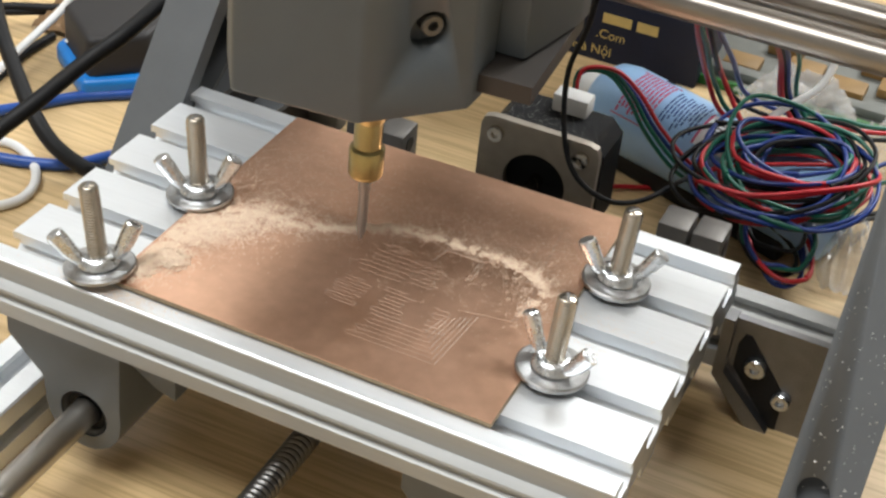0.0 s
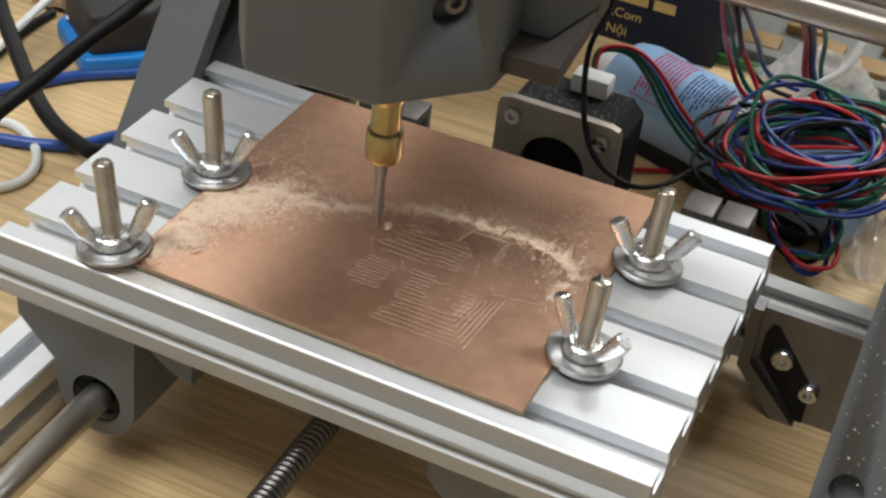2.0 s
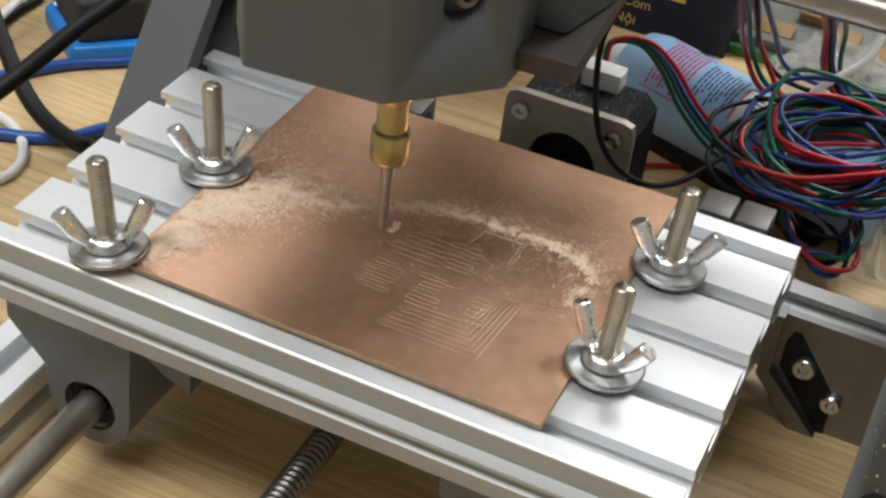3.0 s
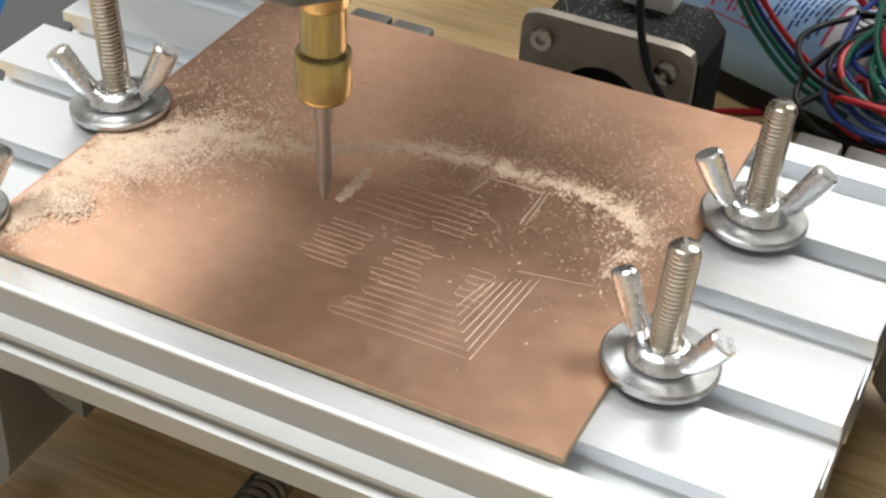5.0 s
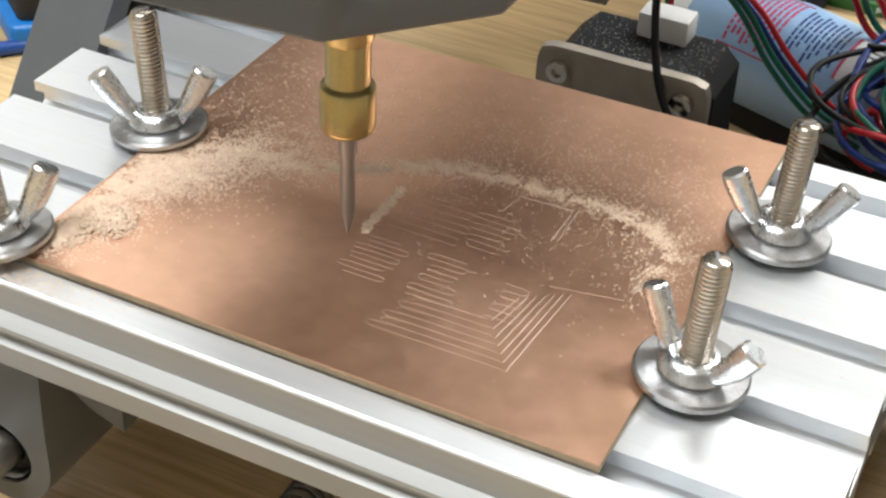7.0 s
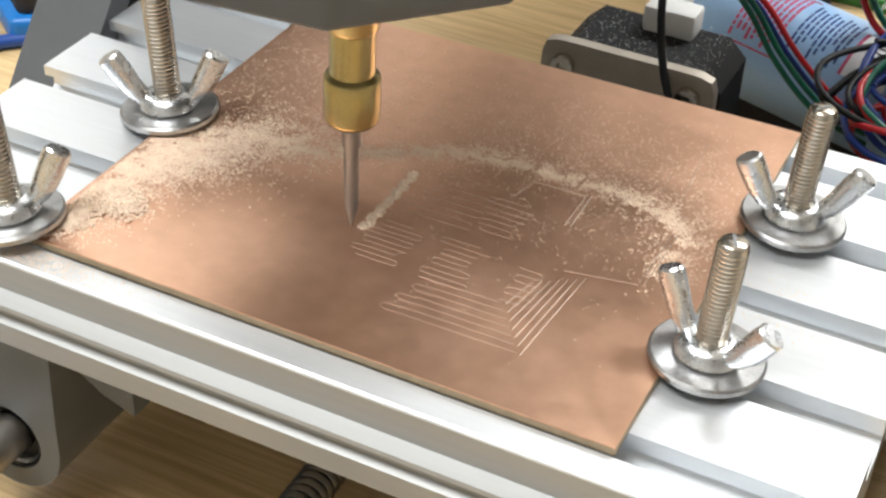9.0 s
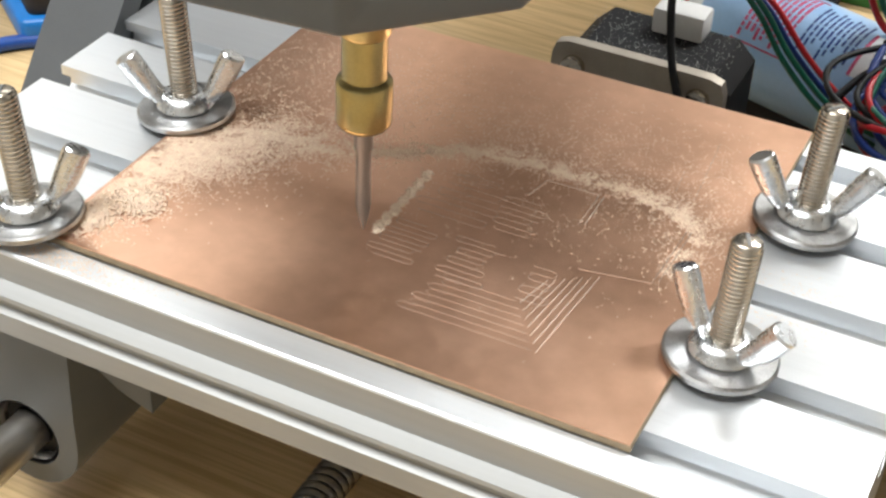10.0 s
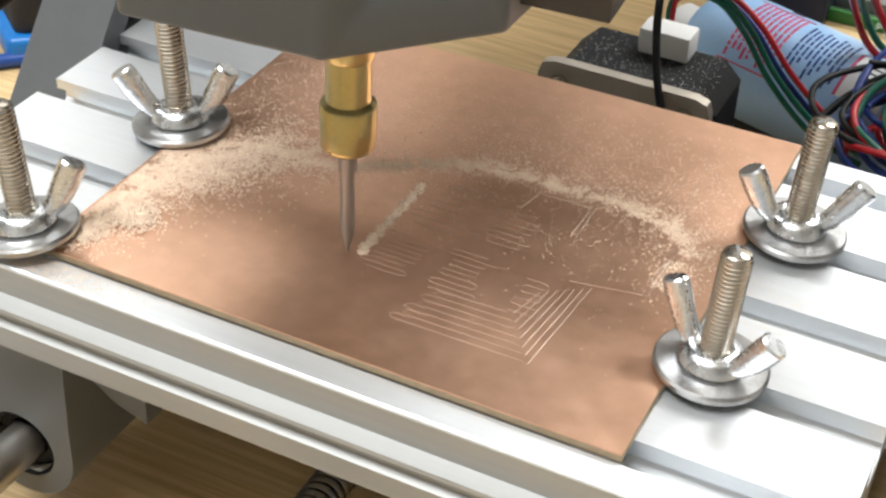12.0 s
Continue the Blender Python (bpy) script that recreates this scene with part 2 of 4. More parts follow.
def bed_profile():
    """Cross section (y, z) of the slotted extrusion, with T-slots above and grooves in both flanks."""
    p = [(BED_Y0, BED_Z1 - 0.6), (BED_Y0 + 0.2, BED_Z1 - 0.2), (BED_Y0 + 0.6, BED_Z1)]
    for c in SLOTS:
        for y, z in ((-3.1, 0), (-3.1, -2.2), (-5.6, -2.2), (-5.6, -5.5), (-3.5, -7.6), (3.5, -7.6), (5.6, -5.5), (5.6, -2.2), (3.1, -2.2), (3.1, 0)):
            p.append((c + y, BED_Z1 + z))
    p += [(BED_Y1 - 0.6, BED_Z1), (BED_Y1 - 0.2, BED_Z1 - 0.2), (BED_Y1, BED_Z1 - 0.6)]
    side = [(0, -6.3), (3.0, -7.2), (3.2, -8.0), (1.8, -8.7), (1.8, -10.4), (3.3, -11.1), (3.3, -15.6), (2.9, -16.0)]
    p += [(BED_Y1 + u, BED_Z1 + z) for u, z in side]
    for c in reversed([13.7, 35.9, 58.1, 80.3]):
        p += [(c + 6, BED_Z0), (c + 5, BED_Z0 + 4.5), (c - 5, BED_Z0 + 4.5), (c - 6, BED_Z0)]
    p += [(BED_Y0 - u, BED_Z1 + z) for u, z in reversed(side)]
    return p


ROD_Z = -48.0


def sliding_bed():
    bed = tagged(empty("machine_bed"), "slotted aluminium extrusion bed with grey bearing blocks underneath", "machine bed")
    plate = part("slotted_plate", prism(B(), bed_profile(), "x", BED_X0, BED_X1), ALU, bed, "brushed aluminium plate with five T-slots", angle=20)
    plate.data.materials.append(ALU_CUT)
    plate.data.materials.append(ALU_SHADE_GREY)
    # 1: sawn ends; 2: flanks below the top, in the colour with painted shade
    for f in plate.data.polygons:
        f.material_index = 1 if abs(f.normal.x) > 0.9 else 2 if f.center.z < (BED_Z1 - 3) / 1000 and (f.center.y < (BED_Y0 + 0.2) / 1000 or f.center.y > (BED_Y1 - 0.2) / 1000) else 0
    for x in (-117.5, 4.0):
        for y in (-4.0, 66.0):
            blk = part("bearing_block", bearing_block(x, y), BEARING, bed, "grey plastic linear bearing block")
            ring = lathe(B(), [(7.6, 0), (7.6, 22), (6.6, 22), (6.6, 0.8), (6.9, 0)], 32, along((x, y + 0.6, ROD_Z), (x, y + 20, ROD_Z)))
            part("bushing", ring, ROD, blk, "steel linear bushing with a dark seal")
            seal = lathe(B(), [(6.6, 1.4), (6.6, 2.4), (4.4, 2.4), (4.4, 1.4)], 32, along((x, y + 0.2, ROD_Z), (x, y + 20, ROD_Z)))
            part("seal", seal, BLACK, blk)
    nut = box(B(), -74, -42, 30, 62, -56, -17.7, 1.5)
    part("screw_nut_block", nut, PLASTIC, bed, "grey plastic lead screw nut block")
    MOVING.append(bed)


def bearing_block(x, y):
    """A foot under the bed that narrows to a round shell about the bushing."""
    p = [(-24, 30.3), (13, 30.3), (12.2, 8)]
    for k in range(0, 13):
        a = radians(0 - 14.6 * k)
        p.append((12.2 * math.cos(a), 12.2 * math.sin(a)))
    p += [(-13.5, 12), (-24, 19)]
    bm = B()
    outer = [(x + u, ROD_Z + v) for u, v in p]
    # front and back rings bridged between the outline and the bore
    n = 64
    def resample(poly):
        pts = []
        for k in range(n):
            a = 2 * math.pi * k / n
            d = (math.cos(a), math.sin(a))
            best = None
            for (x0, z0), (x1, z1) in zip(poly, poly[1:] + poly[:1]):
                x0, z0, x1, z1 = x0 - x, z0 - ROD_Z, x1 - x, z1 - ROD_Z
                den = d[0] * (z1 - z0) - d[1] * (x1 - x0)
                if abs(den) < 1e-9:
                    continue
                t = (x0 * (z1 - z0) - z0 * (x1 - x0)) / den
                s = (x0 * d[1] - z0 * d[0]) / den
                if t > 0 and -1e-6 <= s <= 1 + 1e-6:
                    best = t if best is None else max(best, t)
            pts.append((x + d[0] * best, ROD_Z + d[1] * best))
        return pts
    o = resample(outer)
    i = [(x + 7.7 * math.cos(2 * math.pi * k / n), ROD_Z + 7.7 * math.sin(2 * math.pi * k / n)) for k in range(n)]
    V = [[bm.verts.new((u, w, v)) for u, v in ring] for ring, w in ((o, y), (o, y + 24), (i, y + 24), (i, y))]
    for r in range(4):
        a, b = V[r], V[(r + 1) % 4]
        for k in range(n):
            bm.faces.new((a[k], a[(k + 1) % n], b[(k + 1) % n], b[k]))
    # notched wing on the inner side
    return prism(bm, [(x + 13.2, ROD_Z + 30.3), (x + 27, ROD_Z + 30.3), (x + 27, ROD_Z + 13), (x + 20, ROD_Z + 15.5), (x + 13.2, ROD_Z + 20)], "y", y + 5, y + 23.6)


sliding_bed()


# ---- the copper board ----
def copper_board():
    board = tagged(empty("circuit_board"), "copper-clad blank board being engraved, dusty with chips", "circuit board")
    part("copper_face", prism(B(), [(-109.5, 0), (0, 0), (-0.3, 101.5), (-109, 99)], "z", -0.25, 0), COPPER, board, "rosy copper foil with dull stains")
    part("core", prism(B(), [(-109.65, -0.15), (0.15, -0.15), (-0.15, 101.65), (-109.15, 99.15)], "z", -1.45, -0.254), FIBRE, board, "tan fibreglass core edge")
    MOVING.append(board)
    return board


board = copper_board()


# ---- clamping bolts ----
def threaded(bm, r, z0, z1, pitch, depth=0.35, seg=28):
    """A helical thread, closed by chamfered ends."""
    turns = (z1 - z0) / pitch
    n = int(turns * seg)
    rows_ = []
    for k in range(n + 1):
        a = 2 * math.pi * k / seg
        z = z0 + pitch * k / seg
        c, s = math.cos(a), math.sin(a)
        rows_.append([bm.verts.new((c * q, s * q, z + d)) for q, d in ((r - depth, -pitch * 0.5), (r, -pitch * 0.12), (r, pitch * 0.12), (r - depth, pitch * 0.5))])
    for a, b in zip(rows_, rows_[1:]):
        for j in range(3):
            bm.faces.new((a[j], b[j], b[j + 1], a[j + 1]))
    lathe(bm, [(0, z0 - pitch), (r - depth + 0.02, z0 - pitch), (r - depth + 0.02, z1 + pitch * 0.4), (r - depth - 0.4, z1 + pitch * 0.9), (0, z1 + pitch * 0.9)], seg)
    return bm


def wing_nut():
    """A cone-shaped hub with two rounded wings that spread upwards."""
    bm = B()
    lathe(bm, [(2.7, 0), (5.3, 0), (5.8, 0.6), (5.5, 1.5), (4.8, 2.4), (4.0, 3.0), (3.2, 3.15), (2.7, 2.9)], 28)
    for s in (1, -1):
        prof = [(2.6, 1.0, 2.0, 1.2), (4.4, 1.7, 2.1, 1.6), (5.8, 2.9, 1.9, 2.0), (7.2, 4.9, 1.7, 2.3), (8.4, 7.0, 1.8, 2.45), (9.5, 9.0, 1.9, 2.5), (10.3, 10.4, 1.85, 2.45), (10.5, 10.75, 1.5, 2.1)]
        rings = []
        for i, (x, z, w, th) in enumerate(prof):
            a = prof[min(i + 1, len(prof) - 1)]
            b = prof[max(i - 1, 0)]
            d = Vector((a[0] - b[0], 0, a[1] - b[1])).normalized()
            nrm = Vector((-d.z, 0, d.x))
            rings.append([bm.verts.new(Vector((s * x, 0, z)) + (Vector((s * nrm.x, 0, nrm.z)) * th * math.sin(t) + Vector((0, 1, 0)) * w * math.cos(t)))
                          for t in [2 * math.pi * k / 14 for k in range(14)]])
        for a, b in zip(rings, rings[1:]):
            for k in range(14):
                bm.faces.new((a[k], a[(k + 1) % 14], b[(k + 1) % 14], b[k]))
        bm.faces.new(rings[0])
        bm.faces.new(rings[-1])
    return bm


def clamp_bolt(x, y, top, turn, lean):
    thing = tagged(empty("clamp_bolt", x, y, 0), "threaded steel bolt with zinc wing nut and washer clamping the board", "bolt", "clamp bolts on the bed")
    tilt = pose(0, 0, 0, lean[0], lean[1], 0)
    part("threaded_stud", rigid(threaded(B(), 2.65, -5.5, top - 1.0, 0.85, 0.27), tilt), STEEL, thing, "nickel-coloured threaded stud", angle=50)
    slot = rigid(box(B(), -1.6, 1.6, -0.25, 0.25, top - 0.4, top - 0.1), tilt @ pose(0, 0, 0, 0, 0, turn * 3))
    part("end_mark", slot, CARBIDE, thing, "dark saw mark on the stud's end")
    bm = lathe(B(), [(3.3, 0.15), (9.3, 0.15), (9.6, 0.5), (9.6, 1.3), (9.2, 1.7), (3.3, 1.7)], 48)
    part("washer", rigid(bm, tilt), WASHER, thing, "wide dull steel washer")
    part("wing_nut", rigid(wing_nut(), tilt @ Matrix.Translation((0, 0, 1.7)) @ pose(0, 0, 0, 0, 0, turn)), ZINC, thing, "shiny zinc-plated wing nut")
    MOVING.append(thing)


clamp_bolt(-114.4, 2.5, 25.8, 38, (0, -6))
clamp_bolt(-110.8, 45.8, 25.6, 25, (0, -4))
clamp_bolt(5.4, 26.2, 24.2, -22, (0, 2.5))
clamp_bolt(6.8, 70.6, 24.8, 17, (0, 3))


# ---- the spindle ----
TOOL = (-61.8, 50.5)


def spindle():
    thing = tagged(empty("spindle_carriage"), "grey plastic spindle holder with hex screw on its carriage", "spindle")
    cx, cy = TOOL
    plan = [(-92.5, 31), (-57.5, 34.3), (-37, 57), (-37, 73), (-104, 73), (-104, 48)]
    bm = prism(B(), plan, "z", 47, 170)
    bmesh.ops.recalc_face_normals(bm, faces=bm.faces)
    bmesh.ops.bevel(bm, geom=list(bm.edges), offset=1.2, segments=3, profile=0.5, affect="EDGES")
    holder = part("holder", bm, PLASTIC, thing, "dark grey moulded spindle holder")
    bm = prism(B(), [(-105, 73.5), (-29.3, 73.5), (-24.2, 101.5), (-24.2, 110), (-105, 110)], "z", 56, 190)
    bmesh.ops.recalc_face_normals(bm, faces=bm.faces)
    bmesh.ops.bevel(bm, geom=list(bm.edges), offset=1.4, segments=2, profile=0.5, affect="EDGES")
    part("carriage", bm, PLASTIC, thing, "dark grey plastic carriage block")
    part("carriage_foot", prism(B(), [(-103, 74), (-37, 61.5), (-22.3, 62.5), (-26, 111), (-103, 111)], "z", 50.5, 55.7), FOOT_SHADE, thing, "lower block of the carriage, its shade put into dark brown")
    # added out of view so that the back of the copper mirrors something dark
    part("reflection_block", box(B(), -106, -27, 143, 215, 66, 190, 1.5), PLASTIC, thing, "unseen dark block added behind the carriage to darken the copper's reflection")
    # hex screw in a round recess of the slanted face
    n = Vector((22.7, -20.5, 0)).normalized()
    c = Vector((-44.7, 48.5, 71.8)) - n * 5.5
    side = c + Vector((-0.8, -1.0, -0.5))
    well = lathe(B(), [(0, -0.5), (5.2, -0.5), (5.7, 8.0), (0, 8.0)], 32, along(side, side + n))
    cut(holder, well)
    bm = lathe(B(), [(0, 1.7), (1.4, 1.7), (1.4, 3.9), (2.6, 3.9), (3.0, 3.5), (3.0, -0.3), (0, -0.3)], 32, along(c, c + n))
    part("hex_screw", bm, CLAMP, thing, "socket head screw deep in its round recess")
    prof = [(3.0, 52), (4.5, 52), (4.5, 40.1), (4.25, 39.6), (3.85, 39.3), (3.85, 31.4), (4.1, 31.1), (4.6, 30.8), (4.8, 30.4), (4.8, 23.1), (4.75, 22.8), (4.35, 22.1), (4.15, 22.0), (1.75, 21.9), (1.75, 23.5)]
    part("collet", lathe(B(), prof, 40, Matrix.Translation((cx, cy, 0))), BRASS, thing, "brass collet sleeve")
    prof = [(0, 28), (1.6, 28), (1.6, 17.2), (1.3, 16.6), (1.3, 5.4), (1.1, 4.0), (0.6, 1.8), (0.12, 0.02), (0, 0.02)]
    part("engraving_bit", lathe(B(), prof, 24, Matrix.Translation((cx, cy, 0))), CARBIDE, thing, "grey carbide engraving bit")


spindle()


# ---- the machine frame ----
def side_panel(x0, x1, inner):
    """A slanted front flange, a recessed web with ribs, a back flange and a top plate."""
    thing = tagged(empty("gantry_side_panel"), "dark grey moulded gantry side panel with slanted front and ribs", "side panel", "gantry side panels")
    web = (x0, x0 + 5) if inner > 0 else (x1 - 5, x1)
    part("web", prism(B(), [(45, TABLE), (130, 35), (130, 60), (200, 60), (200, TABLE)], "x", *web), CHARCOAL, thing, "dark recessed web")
    flange = [(36, TABLE), (123, 39), (123, 60), (130, 60), (130, 37), (44, TABLE)]
    bm = prism(B(), flange, "x", x0, x1)
    flange_ob = part("front_flange", bm, PANEL, thing, "grey slanted front flange")
    if inner < 0:
        hole = lathe(B(), [(0, -3), (4.6, -3), (4.6, 6.0), (0, 6.0)], 28, along((x0 + 8.4, 60.9, -38.9), (x0 + 8.4, 73.4, -48.9)))
        cut(flange_ob, hole)
    part("back_flange", box(B(), x0, x1, 200, 208, TABLE, 60, 0.8), PANEL, thing)
    part("top_plate", box(B(), x0, x1, 117, 208, 60.5, 90, 0.8), PANEL, thing)
    mid = (x0 + 1, x1 - 3) if inner > 0 else (x0 + 3, x1 - 1)
    for z in (-40, -15, 10):
        part("rib", box(B(), *mid, z + 118, 199.5, z - 1.2, z + 1.2), PANEL, thing)
    for z in (-40, -15):
        part("rib", prism(B(), [(z + 120, z + 1.3), (z + 123, z + 1.3), (z + 158, z + 23.7), (z + 155, z + 23.7)], "x", *mid), PANEL, thing)


side_panel(-163, -145, 1)
side_panel(65.5, 86, -1)


def frame_rail(name, axis, a, b, u, v, size=20.0, mat=ALU):
    """A 20 mm square aluminium extrusion with a groove in each face; u, v: its centre across the axis."""
    h = size / 2
    q = []
    for k in range(4):
        c, s = (1, 0, -1, 0)[k], (0, 1, 0, -1)[k]
        for x, y in ((h, -h + 0.6), (h, -3), (h - 2, -3), (h - 2, -5.5), (h - 5.5, -3.2), (h - 5.5, 3.2), (h - 2, 5.5), (h - 2, 3), (h, 3), (h, h - 0.6), (h - 0.6, h)):
            q.append((u + c * x - s * y, v + s * x + c * y))
    ob = part(name, prism(B(), q, axis, a, b), mat, angle=20)
    return tagged(ob, "grooved aluminium frame extrusion on the table", "frame rail", "machine frame rails")


frame_rail("frame_rail", "y", -160, 34, -148, -60)
frame_rail("frame_rail", "x", -144.8, 65.3, 132, -47, mat=ALU_SHADE_GREY)
frame_rail("frame_rail", "x", -137.8, 65, -150, -60)

for x in (-117.5, 4):
    tagged(part("guide_rod", rod(B(), (x, -155, ROD_Z), (x, 165, ROD_Z), 4.2, 28, 0.5), ROD), "polished steel guide rod under the bed", "guide rod", "guide rods")
for z, y in ((64, 116.5), (64.5, 137)):
    tagged(part("gantry_rod", rod(B(), (-145, y, z), (65, y, z), 4.7, 28), GANTRY), "polished steel gantry rod", "guide rod", "gantry rods")


def lead_screw():
    bm = threaded(B(), 3.95, 0, 310, 2.0, 0.7, 16)
    thing = part("lead_screw", rigid(bm, pose(0, 0, 0, -90, 0, 0)), SCREW, angle=50)
    thing.location = (-0.0585, -0.150, -0.046)
    return tagged(thing, "threaded steel lead screw under the bed", "lead screw")


screw = lead_screw()


def stepper_motor():
    thing = tagged(empty("stepper_motor"), "dusty black stepper motor on a grey metal mounting plate", "motor")
    cx, y, cz = -49.2, 159.5, -37.0
    bm = B()
    n = 64
    def ring(f, w):
        return [bm.verts.new((cx + f(2 * math.pi * k / n)[0], w, cz + f(2 * math.pi * k / n)[1])) for k in range(n)]
    def square(a):
        c, s = math.cos(a), math.sin(a)
        k = (abs(c) ** 14 + abs(s) ** 14) ** (-1 / 14)
        return 21.5 * c * k, 21.5 * s * k
    def bore(a):
        return 11.3 * math.cos(a), 11.3 * math.sin(a)
    V = [ring(square, y), ring(square, y + 3), ring(bore, y + 3), ring(bore, y)]
    for r in range(4):
        a, b = V[r], V[(r + 1) % 4]
        for k in range(n):
            bm.faces.new((a[k], a[(k + 1) % n], b[(k + 1) % n], b[k]))
    part("mounting_plate", bm, PLATE, thing, "grey steel plate with a round bore")
    body = box(B(), cx - 20.5, cx + 21, y + 3.2, y + 32, cz - 21, cz + 18.5, 4.5, 1)
    part("motor_body", body, MOTOR, thing, "black motor body strewn with chips")
    part("shaft", rod(B(), (cx, y - 16, cz), (cx, y + 4, cz), 2.5), STEEL, thing)
    for sx in (-15.5, 15.5):
        for sz in (-15.5, 15.5):
            p = (cx + sx, y - 0.2, cz + sz)
            bm = lathe(B(), [(0, 1.0), (1.3, 1.0), (1.3, 2.0), (2.7, 2.0), (2.9, 1.6), (2.9, 0), (0, 0)], 20, along(p, (p[0], p[1] - 5, p[2])))
            part("plate_screw", bm, STEEL, thing)
    part("mount_foot", box(B(), cx - 17, cx + 12, y + 3.2, y + 30, TABLE, cz - 21.2, 0.8), PANEL, thing, "grey foot under the motor")
    part("plug", box(B(), cx - 4, cx + 9, y + 20, y + 28, cz + 18.2, cz + 25, 0.8), WHITE, thing, "white wire plug")


stepper_motor()


def shaft_clamp(x):
    thing = tagged(empty("shaft_clamp"), "grey split shaft clamp block", "shaft clamp", "shaft clamps")
    part("clamp_half", box(B(), x - 11, x - 0.6, 150, 163, TABLE, -29.5, 0.8), CLAMP, thing)
    part("clamp_half", box(B(), x + 0.6, x + 11, 150, 163, TABLE, -29.5, 0.8), CLAMP, thing)
    part("clamp_screw", lathe(B(), [(0, 0.2), (2.8, 0.2), (2.8, 0.5), (0, 0.5)], 20, along((x + 10.8, 156, -35), (x + 20, 156, -35))), BLACK, thing)


shaft_clamp(-106)
shaft_clamp(9)


def corner_bracket():
    """A cast right-angle gusset: two flanges, a web between them with its slot painted black, and two screws."""
    thing = tagged(empty("corner_bracket", 3.6, 26.8, 3.9), "grey cast corner bracket with two bright screws bolted to the rail", "bracket")
    part("web_plate", prism(B(), [(29, -37), (66, -37), (66, -82), (53, -82), (29, -56)], "y", 92.2, 95), BRACKET, thing)
    part("rail_flange", prism(B(), [(28, -36), (31.5, -36), (31.5, -56), (54, -79), (54, -84), (50.5, -84), (28, -58)], "y", 88.5, 94.8), BRACKET, thing, "raised slanted rim")
    # web is left whole; a black inlay paints the slot's dark inside
    part("slot_shadow", prism(B(), [(35, -42), (37, -42), (51, -60), (51, -74), (49, -74), (33.5, -55), (33.5, -46)], "y", 91.8, 92.6), BLACK, thing, "black inlay painting the shade inside the web's slot")
    for x, z, r in ((40.5, -52.5, 3.4), (50.6, -61.6, 3.0)):
        bm = lathe(B(), [(0, 1.4), (1.5, 1.4), (1.5, 2.6), (r - 0.4, 2.6), (r, 2.1), (r, 0), (0, 0)], 24, along((x, 92.2, z), (x, 80, z)))
        part("bracket_screw", bm, ZINC, thing, "bright socket screw")


corner_bracket()


# ---- dust and cuts on the board ----
def flakes(bm, spots, lo=0.07, hi=0.25):
    """Small four-sided chips lying at the given spots."""
    for x, y, z in spots:
        r = random.uniform(lo, hi)
        a = random.uniform(0, 6.28)
        tip = bm.verts.new((x + random.uniform(-r, r) * 0.5, y + random.uniform(-r, r) * 0.5, z + r * random.uniform(0.25, 0.6)))
        base = [bm.verts.new((x + r * math.cos(a + k * 2.09) * random.uniform(0.7, 1.3), y + r * math.sin(a + k * 2.09) * random.uniform(0.7, 1.3), z)) for k in range(3)]
        for k in range(3):
            bm.faces.new((base[k], base[(k + 1) % 3], tip))
        bm.faces.new(base[::-1])
    return bm


# the ridge that the spinning bit throws up, as an arc of (x, y, half width, share)
ARC = [(-104, 7, 3.0, 2.4), (-105, 17, 3.6, 3.2), (-106, 27, 4.5, 3.2), (-103, 36, 6.0, 3.2), (-97, 44, 6.0, 2.8), (-88, 47.5, 4.2, 2.0), (-79, 49, 2.6, 1.3), (-70, 52, 1.5, 1.1),
       (-62, 57.5, 1.0, 1.6), (-54.4, 61.5, 1.1, 1.6), (-44.3, 63, 1.2, 1.4), (-34, 63, 1.1, 1.1), (-26, 63.2, 1.2, 1.1), (-18, 62.3, 1.7, 1.2), (-11, 60, 2.3, 1.1), (-9, 52, 2.8, 0.6), (-9, 42, 2.6, 0.35)]


def on_board(x, y):
    return -108.8 < x < -0.6 and 0.6 < y < 96


def chip_spots():
    """Chips round the arc: dense and fine where they pile up, loose towards the outside."""
    fine, coarse, sparse = [], [], []
    for (x0, y0, w0, n0), (x1, y1, w1, n1) in zip(ARC, ARC[1:]):
        length = math.hypot(x1 - x0, y1 - y0)
        nx, ny = -(y1 - y0) / length, (x1 - x0) / length
        for k in range(int(length * 260 * (n0 + n1) / 2)):
            t = random.random()
            w = w0 + (w1 - w0) * t
            spread = w * (0.45 if random.random() < 0.6 else 1.4)
            x = x0 + (x1 - x0) * t + random.gauss(0, 1) * spread
            y = y0 + (y1 - y0) * t + random.gauss(0, 1) * spread
            if random.random() < 0.2:
                d = abs(random.gauss(0, 1)) * w * 1.6
                x, y = x + nx * d, y + ny * d
            if on_board(x, y) and random.random() < 0.52 + 1.1 * noise.noise((x * 0.33, y * 0.33, 0)) + 0.5 * noise.noise((x * 1.1, y * 1.1, 5)):
                (fine if x < -66 or random.random() < 0.35 else coarse).append((x, y, 0.0))
    for k in range(9000):
        t = random.random()
        x, y = -106 + 17 * t + random.gauss(0, 3.4), 25 + 20 * t + random.gauss(0, 5.0)
        if on_board(x, y) and random.random() < 0.75 + 0.5 * noise.noise((x * 0.25, y * 0.25, 3)):
            fine.append((x, y, random.uniform(0, 0.06)))
    for k in range(3000):
        x, y = random.gauss(-33, 24), random.gauss(58, 14)
        if on_board(x, y) and random.random() < 0.45 + 0.9 * noise.noise((x * 0.12, y * 0.12, 9)):
            sparse.append((x, y, 0.0))
    for k in range(4200):
        x, y = random.uniform(-108, -1), random.gauss(72, 12)
        if on_board(x, y):
            sparse.append((x, y, 0.0))
    return fine, coarse, sparse


